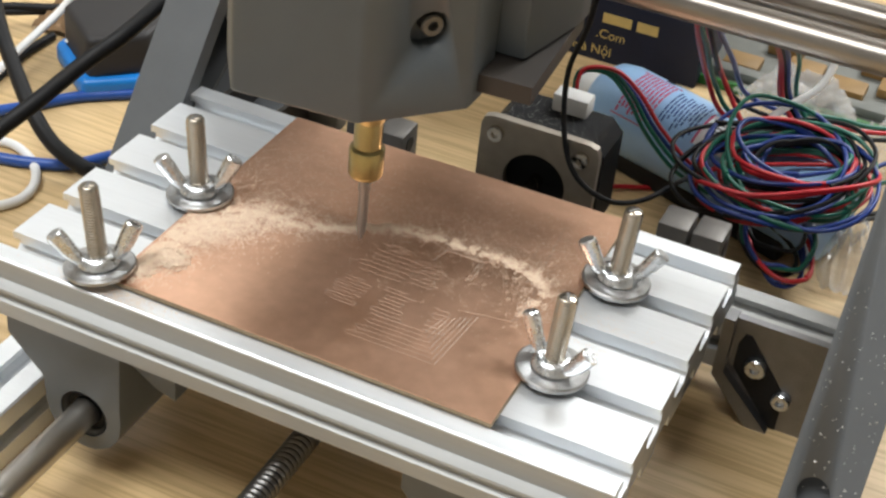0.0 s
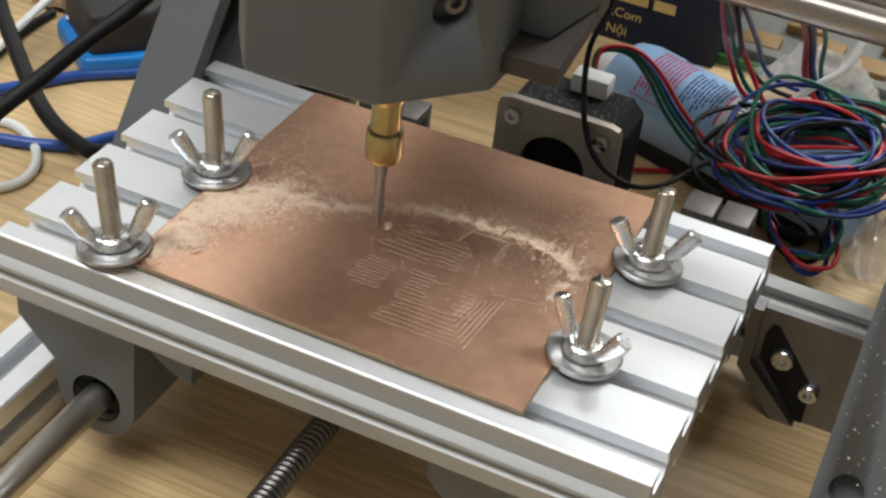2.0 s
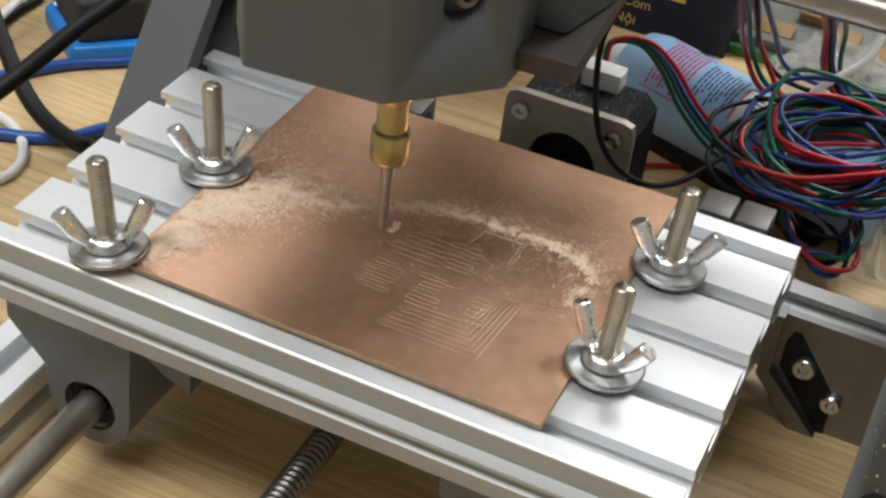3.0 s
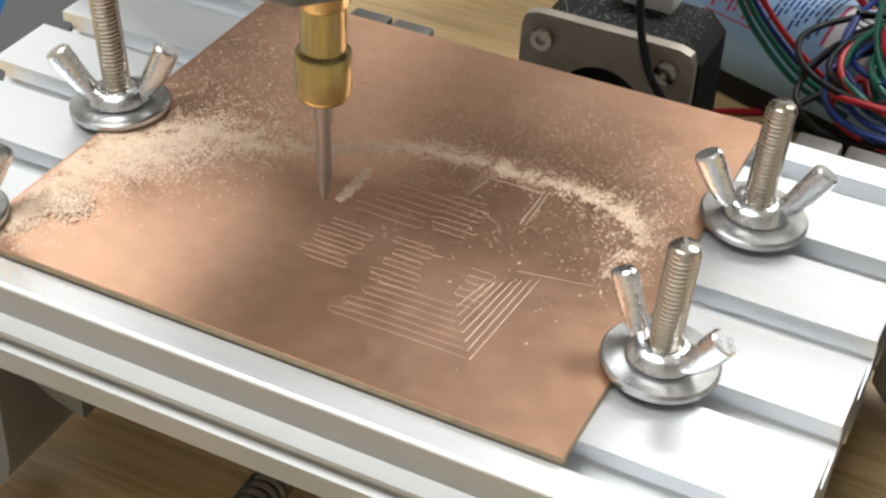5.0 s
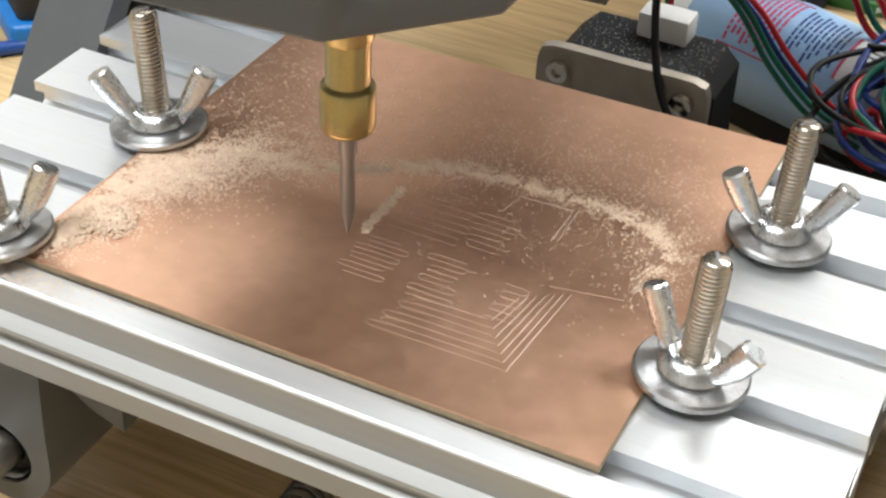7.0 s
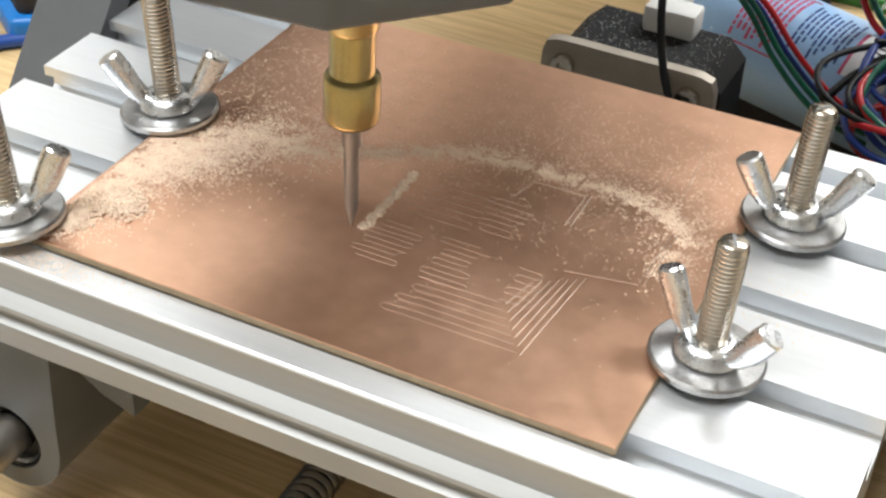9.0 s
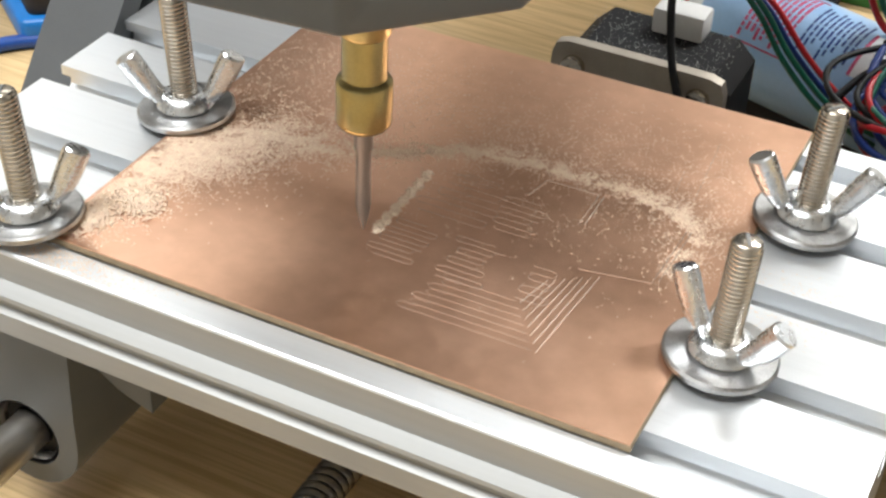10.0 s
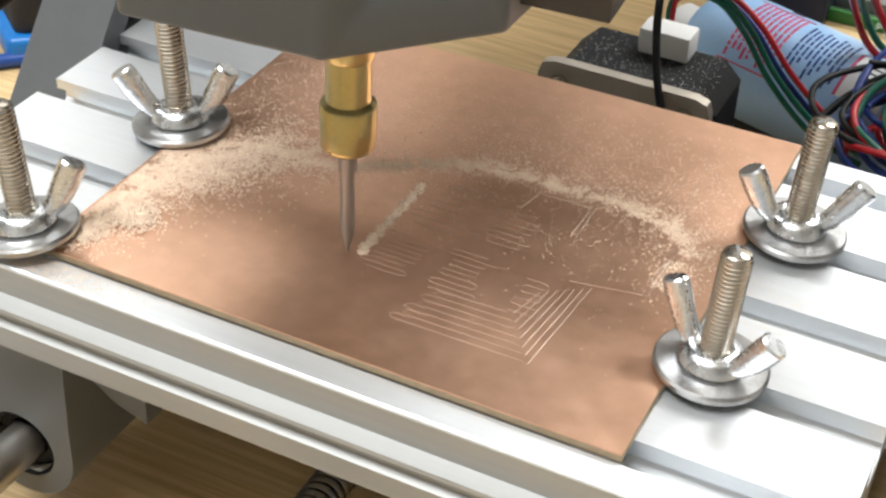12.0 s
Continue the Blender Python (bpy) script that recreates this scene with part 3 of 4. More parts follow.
def chips():
    fine, coarse, sparse = chip_spots()
    ob = part("copper_chips", flakes(flakes(flakes(B(), fine, 0.10, 0.30), coarse, 0.09, 0.27), sparse, 0.09, 0.25), DUST)
    MOVING.append(tagged(ob, "pale copper chips scattered in an arc on the board", "chips", kind="stuff"))
    heap = [(random.gauss(-101, 2.2), random.gauss(15.5, 2.0), random.uniform(0, 0.7)) for k in range(1800)]
    heap += [(random.gauss(-104.5, 1.5), random.gauss(10, 4.0), random.uniform(0, 0.4)) for k in range(1100)]
    lump = bmesh.new()
    for x, y, sx, sy, sz in ((-102.5, 15.0, 2.0, 3.4, 0.4), (-104.6, 11.2, 1.7, 2.6, 0.35), (-105.5, 7.8, 1.4, 1.8, 0.3)):
        ball = bmesh.ops.create_icosphere(lump, subdivisions=3, radius=1.0)["verts"]
        for v in ball:
            g = 1 + 0.45 * noise.noise(v.co * 2.1 + Vector((x, 0, 0))) + 0.3 * noise.noise(v.co * 6.0 + Vector((0, y, 0)))
            v.co = Vector((x + v.co.x * sx * g, y + v.co.y * sy * g, max(v.co.z, -0.2) * sz * g))
    ob = part("chip_heap", flakes(lump, [q for q in heap if on_board(q[0], q[1])], 0.2, 0.5), DUST)
    MOVING.append(tagged(ob, "small heap of pale copper dust beside a washer", "chips", kind="stuff"))
    land = [(random.gauss(-106, 9), -random.uniform(1.0, 5.4), BED_Z1) for k in range(1500)]
    land += [(random.gauss(9, 8), random.gauss(47, 4.2), BED_Z1) for k in range(900)]
    land = [q for q in land if q[1] < -1 or (q[0] > 1 and min(abs(q[1] - c) for c in SLOTS) > 3.6)]
    ob = part("bed_chips", flakes(B(), land, 0.06, 0.2), DUST)
    MOVING.append(tagged(ob, "fine pale dust lying on the aluminium bed", "chips", kind="stuff"))
    for x, y, n in ((-114.4, 2.5, 520), (-110.8, 45.8, 420), (6.8, 70.6, 620), (5.4, 26.2, 60)):
        spots = []
        while len(spots) < n:
            a, r = random.uniform(0, 6.28), random.uniform(5.8, 8.6)
            spots.append((x + r * math.cos(a), y + r * math.sin(a), 1.72))
        ob = part("washer_chips", flakes(B(), spots, 0.07, 0.24), SWARF)
        MOVING.append(tagged(ob, "grey metal dust lying on a washer", "chips", kind="stuff"))


def serpentine(x0, x1, y0, y1, n, hook=0.55):
    """Uneven parallel cuts joined by round turns at alternate ends."""
    pts = []
    d = (y1 - y0) / (n - 1)
    for k in range(n):
        y = y0 + d * k
        e0, e1 = x0 + random.uniform(-1.2, 1.6), x1 + random.uniform(-1.6, 1.2)
        a, b = (e0, e1) if k % 2 == 0 else (e1, e0)
        s = hook if b > a else -hook
        pts += [(a, y, 0.02), ((a + b) / 2, y + random.uniform(-0.12, 0.12), 0.02), (b, y, 0.02), (b + s * 0.8, y + d * 0.25, 0.02), (b + s, y + d / 2, 0.02), (b + s * 0.7, y + d * 0.8, 0.02)]
    return pts[:-3]


def cuts():
    def trace(name, pts, label="", r=0.08, mat=TRACE):
        part(name, tube(B(), pts, r, 5, 0), mat, board, label)
    for i in range(7):
        x, y = -21.2 - 1.25 * i, 12.7 + 1.75 * i
        left = -46.0 + 0.6 * i + (1.2 if i % 2 else 0)
        trace("nested_trace", [(x + 1.6, 36.5 - 0.9 * i, 0.03), (x, y, 0.03)], "pale straight cut", 0.068, CUTLINE)
        trace("nested_trace", [(x - 0.8, y + 0.1, 0.02), (left, y - 0.2, 0.02), (left - 1.0, y + 0.5, 0.02), (left - 0.3, y + 1.3, 0.02), (left + 2.4, y + 1.2, 0.02)], "faint hooked cut", 0.036)
    for q in ((-58.2, -50.6, 23.4, 34.8, 9), (-45.2, -37.6, 23.0, 35.4, 9), (-30.4, -26.2, 24.2, 33.8, 6)):
        trace("wavy_trace", serpentine(*q), "pale wavy cut", 0.055)
    for q in ((-56.5, -44, 39.2, 49.5, 6), (-43, -35.5, 40.5, 51, 7), (-54, -47, 51.0, 53.6, 4)):
        trace("long_trace", serpentine(*q), "faint long wavy cut", 0.045)
    trace("outline_trace", [(-40.4, 53, 0.03), (-39.4, 59.2, 0.03), (-29.0, 59.6, 0.03), (-28.8, 49.2, 0.03)], "grey square outline cut", 0.1, CUTLINE)
    trace("outline_trace", [(-28.0, 59.4, 0.03), (-27.8, 49.4, 0.03)], "", 0.1, CUTLINE)
    trace("outline_trace", [(-23.7, 36.7, 0.03), (-11.1, 39.2, 0.03), (-10.9, 56.5, 0.03)])
    trace("outline_trace", [(-10.2, 40, 0.03), (-10.0, 56.5, 0.03)])
    trace("scratch", [(-15.0, 88, 0.01), (-14.2, 80, 0.01), (-13.0, 67, 0.01)], "thin scratch", 0.05)
    trace("scratch", [(-17.8, 75, 0.01), (-17.0, 68, 0.01)], "thin scratch", 0.05)


cuts()
chips()


def chip_clumps():
    """Lumps of fluff that the bit lifts out of its cut, one after another, along the groove."""
    out = []
    for k in range(17):
        y = 49.9 - 1.55 * k
        bm = bmesh.new()
        bmesh.ops.create_icosphere(bm, subdivisions=3, radius=1.0)
        for v in bm.verts:
            g = noise.noise(v.co * 1.9 + Vector((k * 3.1, 0, 0))) * 0.5 + noise.noise(v.co * 5.0 + Vector((0, k, 0))) * 0.4
            v.co = Vector((v.co.x * 0.8, v.co.y * 1.25, max(v.co.z, -0.4) * 0.36)) * (1 + g)
        spots = [(random.uniform(-1.1, 1.1), random.uniform(-1.0, 1.0), 0.0) for q in range(40)]
        flakes(bm, spots, 0.1, 0.34)
        ob = part("chip_clump", bm, DUST)
        ob.location = ((-59.6 + (0.25 if k % 2 else -0.25)) / 1000, y / 1000, 0)
        out.append((tagged(ob, "fluffy lump of copper chips along the fresh cut", "chips", "chips along the cut"), y))
    return out


CLUMPS = chip_clumps()


# ---- things on the table behind ----
def cable(name, pts, r, mat, label, group=""):
    ob = part(name, tube(B(), pts, r, 12, 12), mat, angle=60)
    return tagged(ob, label, "cable", group)


cable("power_cable", [(-192, 164, -2), (-195, 155, -8), (-198, 135, -14), (-206, 122, -22), (-212, 101, -30), (-219, 87, -38), (-223, 74, -46)], 3.0, BLACK, "thick black power cable bending over the table")
cable("power_cable", [(-288, 173, -28), (-264, 148, -35), (-248, 135, -42), (-230, 122, -50), (-218, 118, -58), (-206, 119, -64), (-200, 123, -67), (-165, 118, -67.5)], 3.0, BLACK, "thick black cable curving down to the table")
cable("signal_cable", [(-311, 189, -62), (-285, 210, -62), (-262, 232, -62), (-241, 253, -60)], 1.6, BLACK, "thin black cable behind the blue-rimmed case")
cable("signal_cable", [(-275, 149, -68), (-280, 180, -68), (-280, 200, -68)], 1.8, BLACK, "thin black cable lying on the table")
cable("usb_cable", [(-265, 133, -67.8), (-254, 147, -67.8), (-242, 164, -67.8), (-226, 178, -67.8), (-202, 200, -67.8)], 2.2, CBLUE, "translucent dark blue cable lying on the table")
cable("usb_cable", [(-245, 111, -67.8), (-228, 116, -67.8), (-214, 124, -67.8), (-205, 138, -67.8), (-190, 156, -67.8)], 2.2, CBLUE, "translucent blue cable under the black one")
cable("white_cable", [(-255, 119, -68.2), (-242, 123, -68.2), (-229, 118, -68.2), (-219, 107, -68.2), (-217, 94, -68.2), (-226, 83, -68.2), (-239, 80, -68.2)], 1.8, WHITE, "white cable curled in a loop on the table")
cable("white_cable", [(-281, 127, -68), (-274, 149, -64), (-274, 168, -60), (-274, 194, -55), (-272, 204, -50), (-266, 204, -50), (-260, 193, -54), (-262, 186, -60)], 1.7, WHITE, "white cable arching behind the black cables")


cable("signal_cable", [(-313, 186, -60), (-300, 199, -60), (-282, 210, -60), (-269, 223, -60), (-255, 237, -60), (-247, 250, -60)], 1.8, BLACK, "black cable running along behind the instrument")


def blue_case():
    thing = tagged(empty("instrument_case"), "charcoal hand instrument with a bright blue rubber rim", "instrument")
    foot = [(-268, 186), (-240, 165), (-219, 184), (-222, 253), (-272, 244)]
    bm = prism(B(), foot, "z", TABLE, TABLE + 9)
    bmesh.ops.recalc_face_normals(bm, faces=bm.faces)
    bmesh.ops.bevel(bm, geom=list(bm.edges), offset=2.2, segments=3, profile=0.5, affect="EDGES")
    part("rim", bm, SKYBLUE, thing, "bright blue rubber rim")
    top = [(-265, 188), (-240, 169), (-223, 186), (-225, 248), (-268, 240)]
    bm = prism(B(), top, "z", TABLE + 7, TABLE + 26)
    bmesh.ops.recalc_face_normals(bm, faces=bm.faces)
    bmesh.ops.bevel(bm, geom=list(bm.edges), offset=3, segments=3, profile=0.5, affect="EDGES")
    part("shell", bm, CHARCOAL, thing, "charcoal plastic shell")


blue_case()


def spray_bottle():
    """A light blue round bottle lying on its side, with printing on the flank."""
    thing = tagged(empty("blue_bottle"), "light blue plastic bottle with printed label lying on its side", "bottle")
    p, q = Vector((-66, 260, -52.3)), Vector((56, 217, -52.3))
    m = along(p, q)
    prof = [(0, 9), (8, 9), (13, 10), (16.4, 14), (17.7, 20), (17.7, 116), (16.4, 118.5), (0, 118.5)]
    part("bottle_body", lathe(B(), prof, 48, m), BLUE, thing)
    part("cap", lathe(B(), [(0, 0), (7.2, 0), (8, 1), (8, 10), (0, 10)], 36, m), WHITE, thing, "white screw cap")
    def strip(bm, a0, a1, z0, z1, r):
        """A thin curved plate on the flank, between two angles and two heights."""
        n = max(1, int((a1 - a0) / 6))
        ring = []
        for rr, z in ((r, z0), (r, z1), (r - 0.3, z1), (r - 0.3, z0)):
            ring.append([bm.verts.new((rr * math.cos(radians(a0 + (a1 - a0) * k / n)), rr * math.sin(radians(a0 + (a1 - a0) * k / n)), z)) for k in range(n + 1)])
        for j in range(4):
            for k in range(n):
                bm.faces.new((ring[j][k], ring[j][k + 1], ring[(j + 1) % 4][k + 1], ring[(j + 1) % 4][k]))
        for k in (0, n):
            bm.faces.new([q[k] for q in ring])
        return bm
    up = (m.to_3x3().inverted() @ Vector((0.0, -0.55, 0.83)))
    c = math.degrees(math.atan2(up.y, up.x))
    R = 17.82
    rnd = random.Random(3)
    def line(mat, a0, a1, z0, z1):
        bm, a = B(), a0
        while a < a1 - 2:
            w = min(rnd.uniform(4, 13), a1 - a)
            strip(bm, a, a + w, z0, z1, R)
            a += w + 1.8
        part("print_line", rigid(bm, m), mat, thing)
    for k in range(9):
        line(MAGENTA, c - 40, c + 30 - (k % 3) * 4, 27 + k * 1.75, 27.9 + k * 1.75)
    for k in range(10):
        line(WBLUE, c - 36 + (k % 3) * 3, c + 22 - (k % 4) * 6, 45 + k * 1.6, 45.7 + k * 1.6)
    for a0, a1 in ((c - 44, c - 42.5), (c + 33, c + 34.5)):
        part("print_frame", rigid(strip(B(), a0, a1, 25.5, 43.5, R), m), MAGENTA, thing)
    part("sticker", rigid(strip(B(), c - 26, c + 22, 63, 76, R + 0.02), m), PAPER, thing, "white sticker with a red border")
    part("sticker_border", rigid(strip(B(), c - 26, c + 22, 62, 63, R + 0.04), m), MAGENTA, thing)
    for k in range(4):
        part("print_bar", rigid(strip(B(), c - 22 + k * 6, c - 20.2 + k * 6, 67, 71.5 - k % 2, R + 0.06), m), CHARCOAL, thing)
    for k in range(5):
        part("print_bar", rigid(strip(B(), c - 68 + k * 4, c - 65.5 + k * 4, 34, 38 + k % 2, R), m), NAVY, thing)


spray_bottle()

ob = part("black_strap", box(B(), -42, 52, -9, 9, 0, 9, 2.0), BLACK)
ob.matrix_world = pose(-0.0145, 0.235, TABLE / 1000, 0, 0, -21)
tagged(ob, "flat black adapter bar lying beside the bottle", "adapter")


def navy_box():
    thing = tagged(empty("printed_box"), "dark navy cardboard box with gold lettering standing behind", "box")
    part("carton", box(B(), -178, -34, 317, 359, TABLE, 60, 0.8), NAVY, thing)
    def words(text, x, z, size):
        cu = bpy.data.curves.new("lettering", "FONT")
        cu.body, cu.size, cu.extrude = text, size / 1000, 0.00004
        cu.materials.append(GOLD)
        ob = new("lettering", cu)
        ob.parent = thing
        ob.matrix_basis = pose(x / 1000, 0.3168, z / 1000, 90, 0, 0)
        ob["label"] = "gold printed words"
    words(".Com", -81, -58.5, 6.0)
    words("Hà Nội", -91, -66.5, 6.0)
    for x0, x1 in ((-79, -66), (-63.5, -54)):
        part("print_bar", box(B(), x0, x1, 316.6, 316.95, -51, -46.5), GOLD, thing, "gold printed bar")


navy_box()


def parts_tray():
    """A shallow clear tray with a green rim and amber parts in paper pockets."""
    thing = tagged(empty("parts_tray", 13, 20, 0), "clear parts tray with a green rim and amber pieces", "tray")
    part("base", box(B(), -60, 60, 306, 372, TABLE, TABLE + 1.5, 0.4), CARD, thing)
    for b in ((-62, 62, 303, 305.6, TABLE, TABLE + 4.5), (-62, 62, 372.4, 375, TABLE, TABLE + 4.5), (-62, -59.6, 305.7, 372.3, TABLE, TABLE + 4.5), (59.6, 62, 305.7, 372.3, TABLE, TABLE + 4.5)):
        part("rim", box(B(), *b, 0.8), LEAF, thing, "green plastic rim")
    for x, y in ((-34, 326), (-8, 336), (12, 330), (32, 340), (-20, 352), (22, 356)):
        part("amber_piece", box(B(), x - 8, x + 8, y - 6.5, y + 6.5, TABLE + 1.6, TABLE + 6, 0.8), AMBER, thing, "amber card piece")
    for z in (0, 1):
        part("pocket", box(B(), -50 + 52 * z, -6 + 52 * z, 312, 319, TABLE + 1.6, TABLE + 6, 1), CARD, thing, "grey paper pocket")


parts_tray()


def crumpled_film(name, cx, cy, z0, sx, sy, h, seed, turn=0, mat=None, label="crumpled clear plastic film bag lying on the table", word="plastic bag"):
    """A crumpled sheet of clear plastic film with sharp folds."""
    bm = B()
    n = 26
    grid = [[None] * (n + 1) for k in range(n + 1)]
    for i in range(n + 1):
        for j in range(n + 1):
            u, v = i / n * 2 - 1, j / n * 2 - 1
            q = Vector((u * 1.6 + seed, v * 1.6, seed * 0.7))
            f = 1 - abs(noise.noise(q * 1.3)) * 1.6 + 0.5 * abs(noise.noise(q * 4.0))
            edge = max(0, 1 - max(abs(u), abs(v)) ** 3)
            x, y = u * sx * (1 + 0.2 * noise.noise(q + Vector((5, 0, 0)))), v * sy * (1 + 0.2 * noise.noise(q + Vector((0, 5, 0))))
            grid[i][j] = bm.verts.new((x, y, max(0.1, h * f * (0.25 + 0.75 * edge))))
    for i in range(n):
        for j in range(n):
            bm.faces.new((grid[i][j], grid[i + 1][j], grid[i + 1][j + 1], grid[i][j + 1]))
    ob = part(name, bm, mat or FILM, angle=18)
    sol = ob.modifiers.new("thickness", "SOLIDIFY")
    sol.thickness = 0.0001
    ob.matrix_world = pose(cx / 1000, cy / 1000, z0 / 1000, 0, 0, turn)
    return tagged(ob, label, word)


crumpled_film("plastic_bag", 11, 315, TABLE, 24, 14, 22, 1.3, 20)
crumpled_film("plastic_bag", 58, 304, TABLE, 18, 22, 16, 4.1, 40)
crumpled_film("plastic_bag", 52, 226, TABLE, 9, 24, 14, 7.7, 10)


crumpled_film("kraft_paper", -275, 217, TABLE, 20, 12, 12, 2.2, 15, KRAFT, "crumpled brown kraft paper lying on the table", "paper")


def wire_coil():
    """A tangle of four-coloured motor wires gathered by a white tie."""
    thing = tagged(empty("wire_coil"), "coil of red, green, blue and black wires with white tie", "wire coil")
    mats = [(RED, "red"), (GREEN, "green"), (WBLUE, "blue"), (BLACK, "black")]
    rnd = random.Random(5)
    ax, ay = Vector((0.87, 0.49, 0)), Vector((-0.49, 0.87, 0))
    def loops(c, ra, rb, tilt, spread, count, start, r=0.85):
        for k in range(count):
            mat, word = mats[(k + start) % 4]
            a0, turns = rnd.uniform(0, 6.28), rnd.uniform(1.0, 1.7)
            cc = Vector(c) + Vector((rnd.gauss(0, 1) * spread, rnd.gauss(0, 1) * spread, rnd.uniform(-1, 1) * spread * 1.5))
            fa, fb = ra * rnd.uniform(0.62, 1.08), rb * rnd.uniform(0.6, 1.08)
            t1, t2 = tilt + rnd.gauss(0, 0.16), rnd.gauss(0, 0.14)
            pts = []
            n = int(turns * 11)
            for i in range(n + 1):
                a = a0 + turns * 6.28 * i / n
                u, v = fa * math.cos(a), fb * math.sin(a)
                p = cc + ax * u + ay * v * math.cos(t1) + Vector((0, 0, v * math.sin(t1) + u * math.sin(t2) + rnd.gauss(0, 0.8)))
                p.z = max(p.z, TABLE + 1.2)
                pts.append(p)
            part("wire", tube(B(), pts, r, 8, 5), mat, thing, word + " insulated wire", angle=60)
    loops((26, 210, -33), 31, 24, 0.16, 3.4, 19, 0)
    loops((28, 212, -29), 22, 15, 0.20, 3.0, 9, 1)
    loops((31, 198, -53), 13, 19, 0.35, 2.5, 6, 2)
    runs = [
        ([(-7, 164, 40), (-12, 203, 10), (-14, 238, -20), (-5, 239, -34), (13, 243, -38)], 0), ([(-4, 166, 40), (-6, 201, 10), (-9, 241, -20), (-0, 250, -34), (24, 256, -39)], 3),
        ([(-8, 165, 40), (-10, 204, 10), (-11, 237, -20), (-2, 241, -34), (19, 247, -39)], 1), ([(-3, 166, 40), (-4, 227, -5), (1, 249, -29), (24, 256, -36)], 2),
        ([(-5, 166, 40), (-7, 203, 10), (-8, 237, -18), (5, 235, -36)], 0),
        ([(11, 205, 20), (11, 237, -5), (13, 246, -24), (23, 247, -36)], 0), ([(13, 205, 20), (13, 237, -5), (15, 247, -24), (26, 246, -36)], 3), ([(15, 206, 20), (14, 237, -5), (16, 248, -24), (27, 244, -36)], 2),
        ([(17, 209, 20), (17, 241, -5), (18, 250, -24), (28, 248, -36)], 1), ([(12, 205, 20), (12, 238, -6), (14, 245, -24), (25, 243, -37)], 0),
        ([(23, 250, -34), (37, 259, -36), (50, 269, -39), (83, 301, -44)], 0), ([(23, 247, -36), (37, 257, -38), (50, 267, -41), (83, 297, -46)], 3), ([(19, 253, -32), (35, 261, -34), (50, 271, -38), (84, 306, -44)], 1),
        ([(34, 232, -54), (43, 255, -56), (55, 284, -58), (76, 320, -60)], 2), ([(32, 228, -56), (44, 248, -57), (57, 270, -59), (80, 304, -61)], 1), ([(29, 221, -61), (45, 233, -61), (59, 250, -61), (89, 278, -61)], 3),
        ([(26, 217, -60), (45, 229, -60), (60, 245, -60), (89, 268, -60)], 3),
    ]
    for pts, k in runs:
        part("wire", tube(B(), pts, 0.95, 8, 8), mats[k][0], thing, mats[k][1] + " insulated wire", angle=60)
    tie = tube(B(), [(28, 267, -8), (25, 255, -20), (16, 245, -27), (12, 237, -31), (15, 229, -36), (21, 226, -42)], 1.5, 8, 8)
    part("cable_tie", tie, WHITE, thing, "white nylon cable tie")


wire_coil()


def motor_wires():
    thing = tagged(empty("motor_lead"), "four-coloured wire lead arching from the motor plug", "wire lead")
    for k, (mat, word, d) in enumerate(((GREEN, "green", (0, 0, 0)), (RED, "red", (3, 1, 0.5)), (WBLUE, "blue", (1, 2, -1)), (GREEN, "green", (-1, -1, -1)))):
        pts = [(-50, 195, -21), (-51, 200, -12), (-42, 206, -12), (-33, 207, -19), (-24, 209, -32), (-12, 214, -46), (2, 220, -55)]
        part("wire", tube(B(), [(x + d[0] * i / 3, y + d[1] * i / 3, z + d[2]) for i, (x, y, z) in enumerate(pts)], 0.8, 8, 8), mat, thing, word + " insulated wire", angle=60)
    cable("thin_cable", [(-35, 155, 62), (-38, 158, 30), (-45, 166, 5), (-41, 160, -15), (-33, 154, -25), (-22, 158, -33), (-14, 176, -40), (-8, 208, -47), (-2, 229, -52)], 0.95, BLACK, "thin black cable hanging in a loop beside the motor")
    cable("red_wire", [(-43, 213, -66), (-36, 222, -68), (-28, 228, -68.8), (-20, 232, -68.8), (-4, 235, -66)], 0.9, RED, "red wire lying on the table by the motor")


motor_wires()


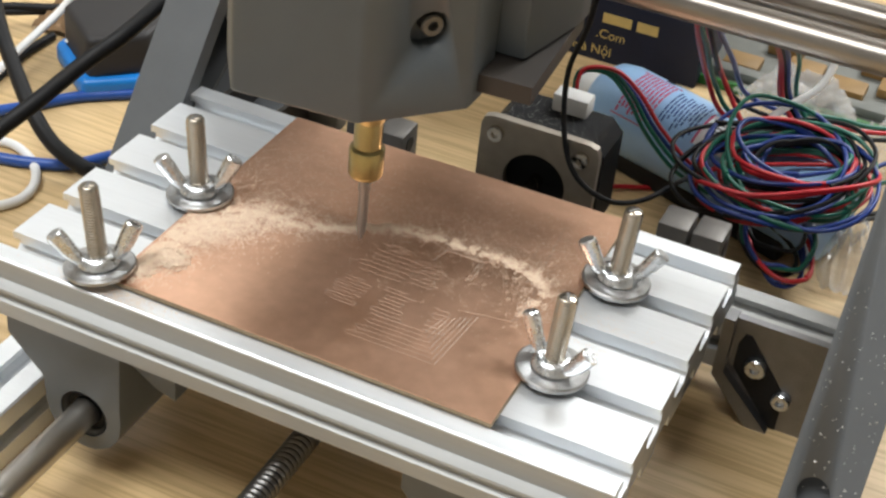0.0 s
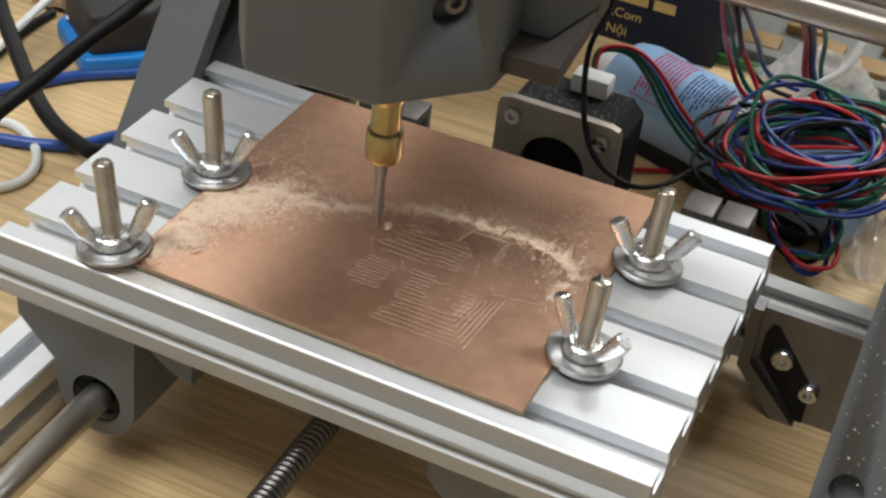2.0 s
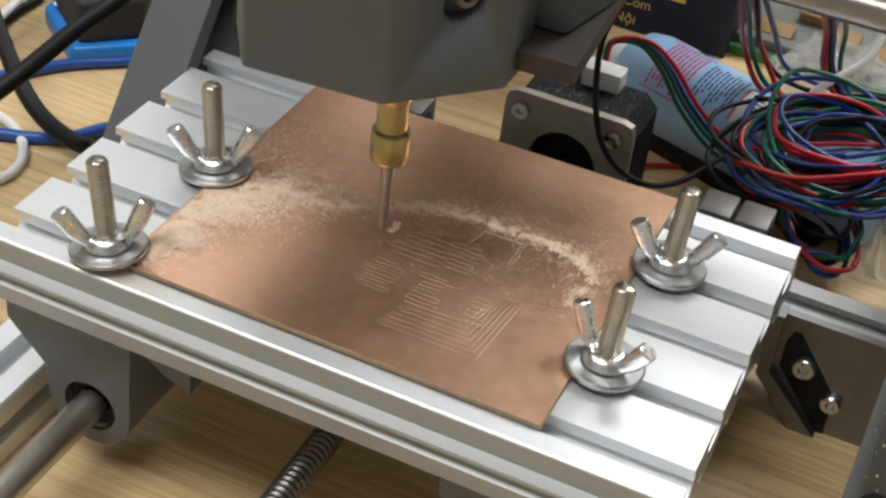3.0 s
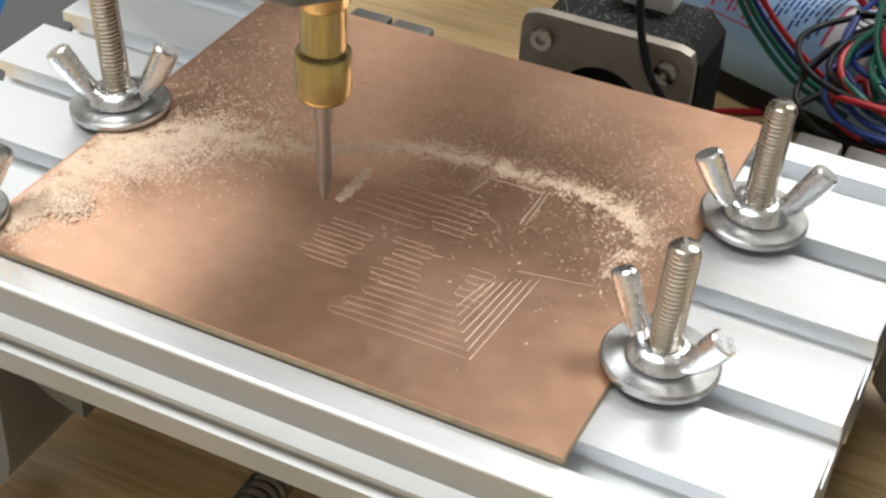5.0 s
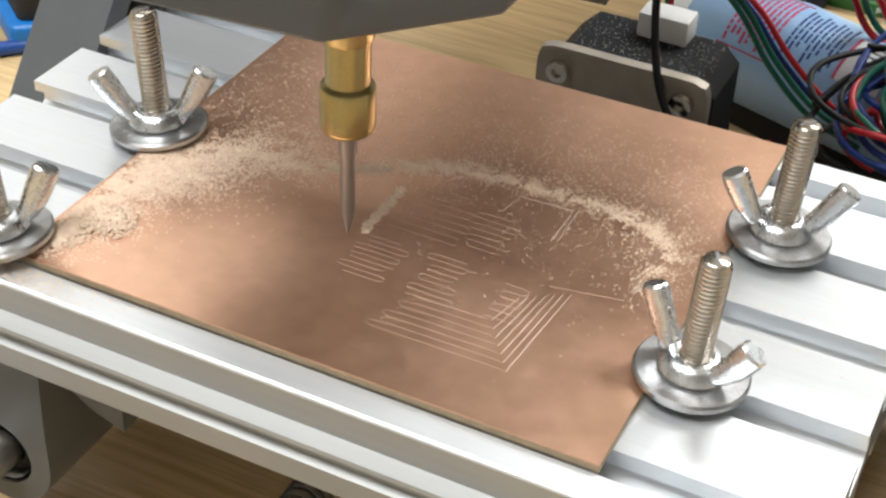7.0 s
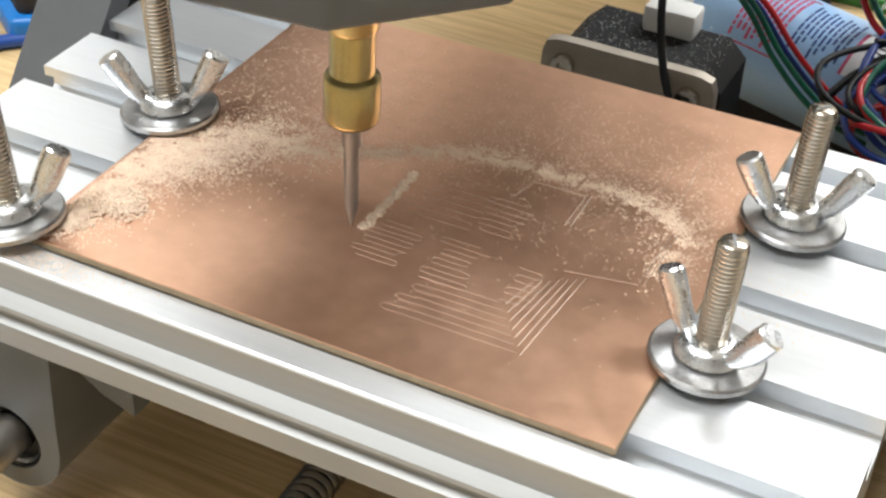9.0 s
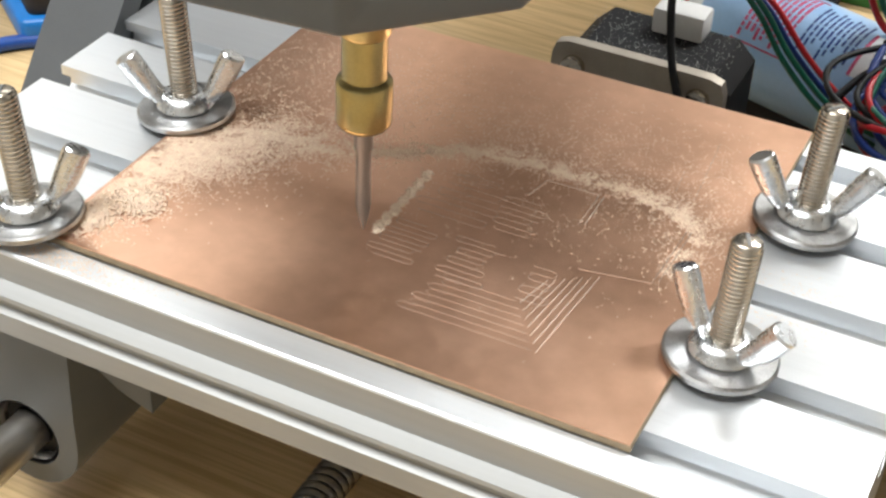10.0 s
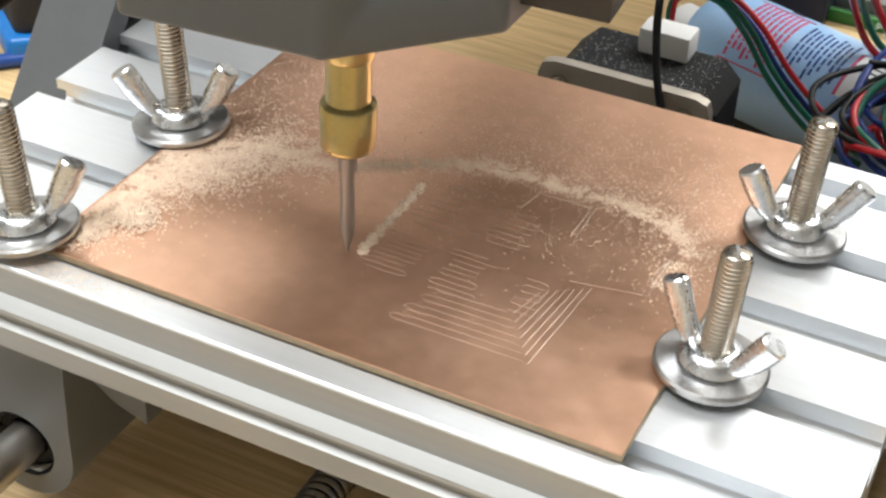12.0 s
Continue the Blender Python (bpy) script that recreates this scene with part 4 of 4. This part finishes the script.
def loose_flecks():
    spots = []
    for k in range(800):
        spots.append((random.uniform(-67.7, -30.7), random.uniform(164.5, 189.5), -18.4))
    ob = part("motor_flecks", flakes(B(), spots, 0.07, 0.2), SWARF)
    tagged(ob, "bright metal flecks lying on the motor", "chips", kind="stuff")


loose_flecks()


def panel_flecks():
    """Bright flecks caught on the slanted face of the gantry panel."""
    spots = [(random.uniform(-9, 9), random.uniform(-30, 30), 0.02) for k in range(110)]
    bm = flakes(B(), spots, 0.12, 0.5)
    ob = part("panel_flecks", bm, SWARF)
    ob.matrix_world = pose(0.0755, 0.0801, -0.0148, 51.3, 0, 0)
    tagged(ob, "bright metal flecks caught on the grey panel", "chips", kind="stuff")


panel_flecks()


def motions():
    """The bed creeps backwards with all that lies on it while the lead screw turns."""
    slide = ((0, 0.0), (0.5, 0.8), (1, 1.7), (1.5, 2.7), (2, 3.6), (2.5, 4.5), (3, 5.5), (3.2, 6.0), (4.8, 11.7), (5, 12.4), (5.5, 14.0), (6, 14.8), (6.5, 16.0), (8.5, 19.7), (9, 20.4), (9.5, 21.0), (10, 21.9), (10.5, 22.7), (11, 23.3), (11.5, 24.4), (12, 25.3))
    for thing in MOVING:
        p = thing.location.copy()
        walk(thing, [(t, Matrix.Translation((p.x, p.y + d / 1000, p.z))) for t, d in slide])
    def slid(t):
        for (a, u), (b, v) in zip(slide, slide[1:]):
            if t <= b:
                return u + (v - u) * (t - a) / (b - a)
        return slide[-1][1]
    for thing, y in CLUMPS:
        p = thing.location.copy()
        passed = [k * 0.1 for k in range(121) if TOOL[1] + 0.6 - slid(k * 0.1) <= y]
        rise = passed[0] if passed else 99
        times = sorted({t for t, d in slide} | {q for q in (rise, rise + 0.3) if 0 < q < 12})
        walk(thing, [(t, Matrix.Translation((p.x, p.y + slid(t) / 1000, 0.0 if t >= rise + 0.29 or rise == 0 else -0.00115))) for t in times])
    p = screw.location.copy()
    steps = [k * 0.25 for k in range(49)]
    walk(screw, [(t, Matrix.Translation(p) @ pose(0, 0, 0, 0, slid(t) / 4.0 * 360, 0)) for t in steps])


motions()
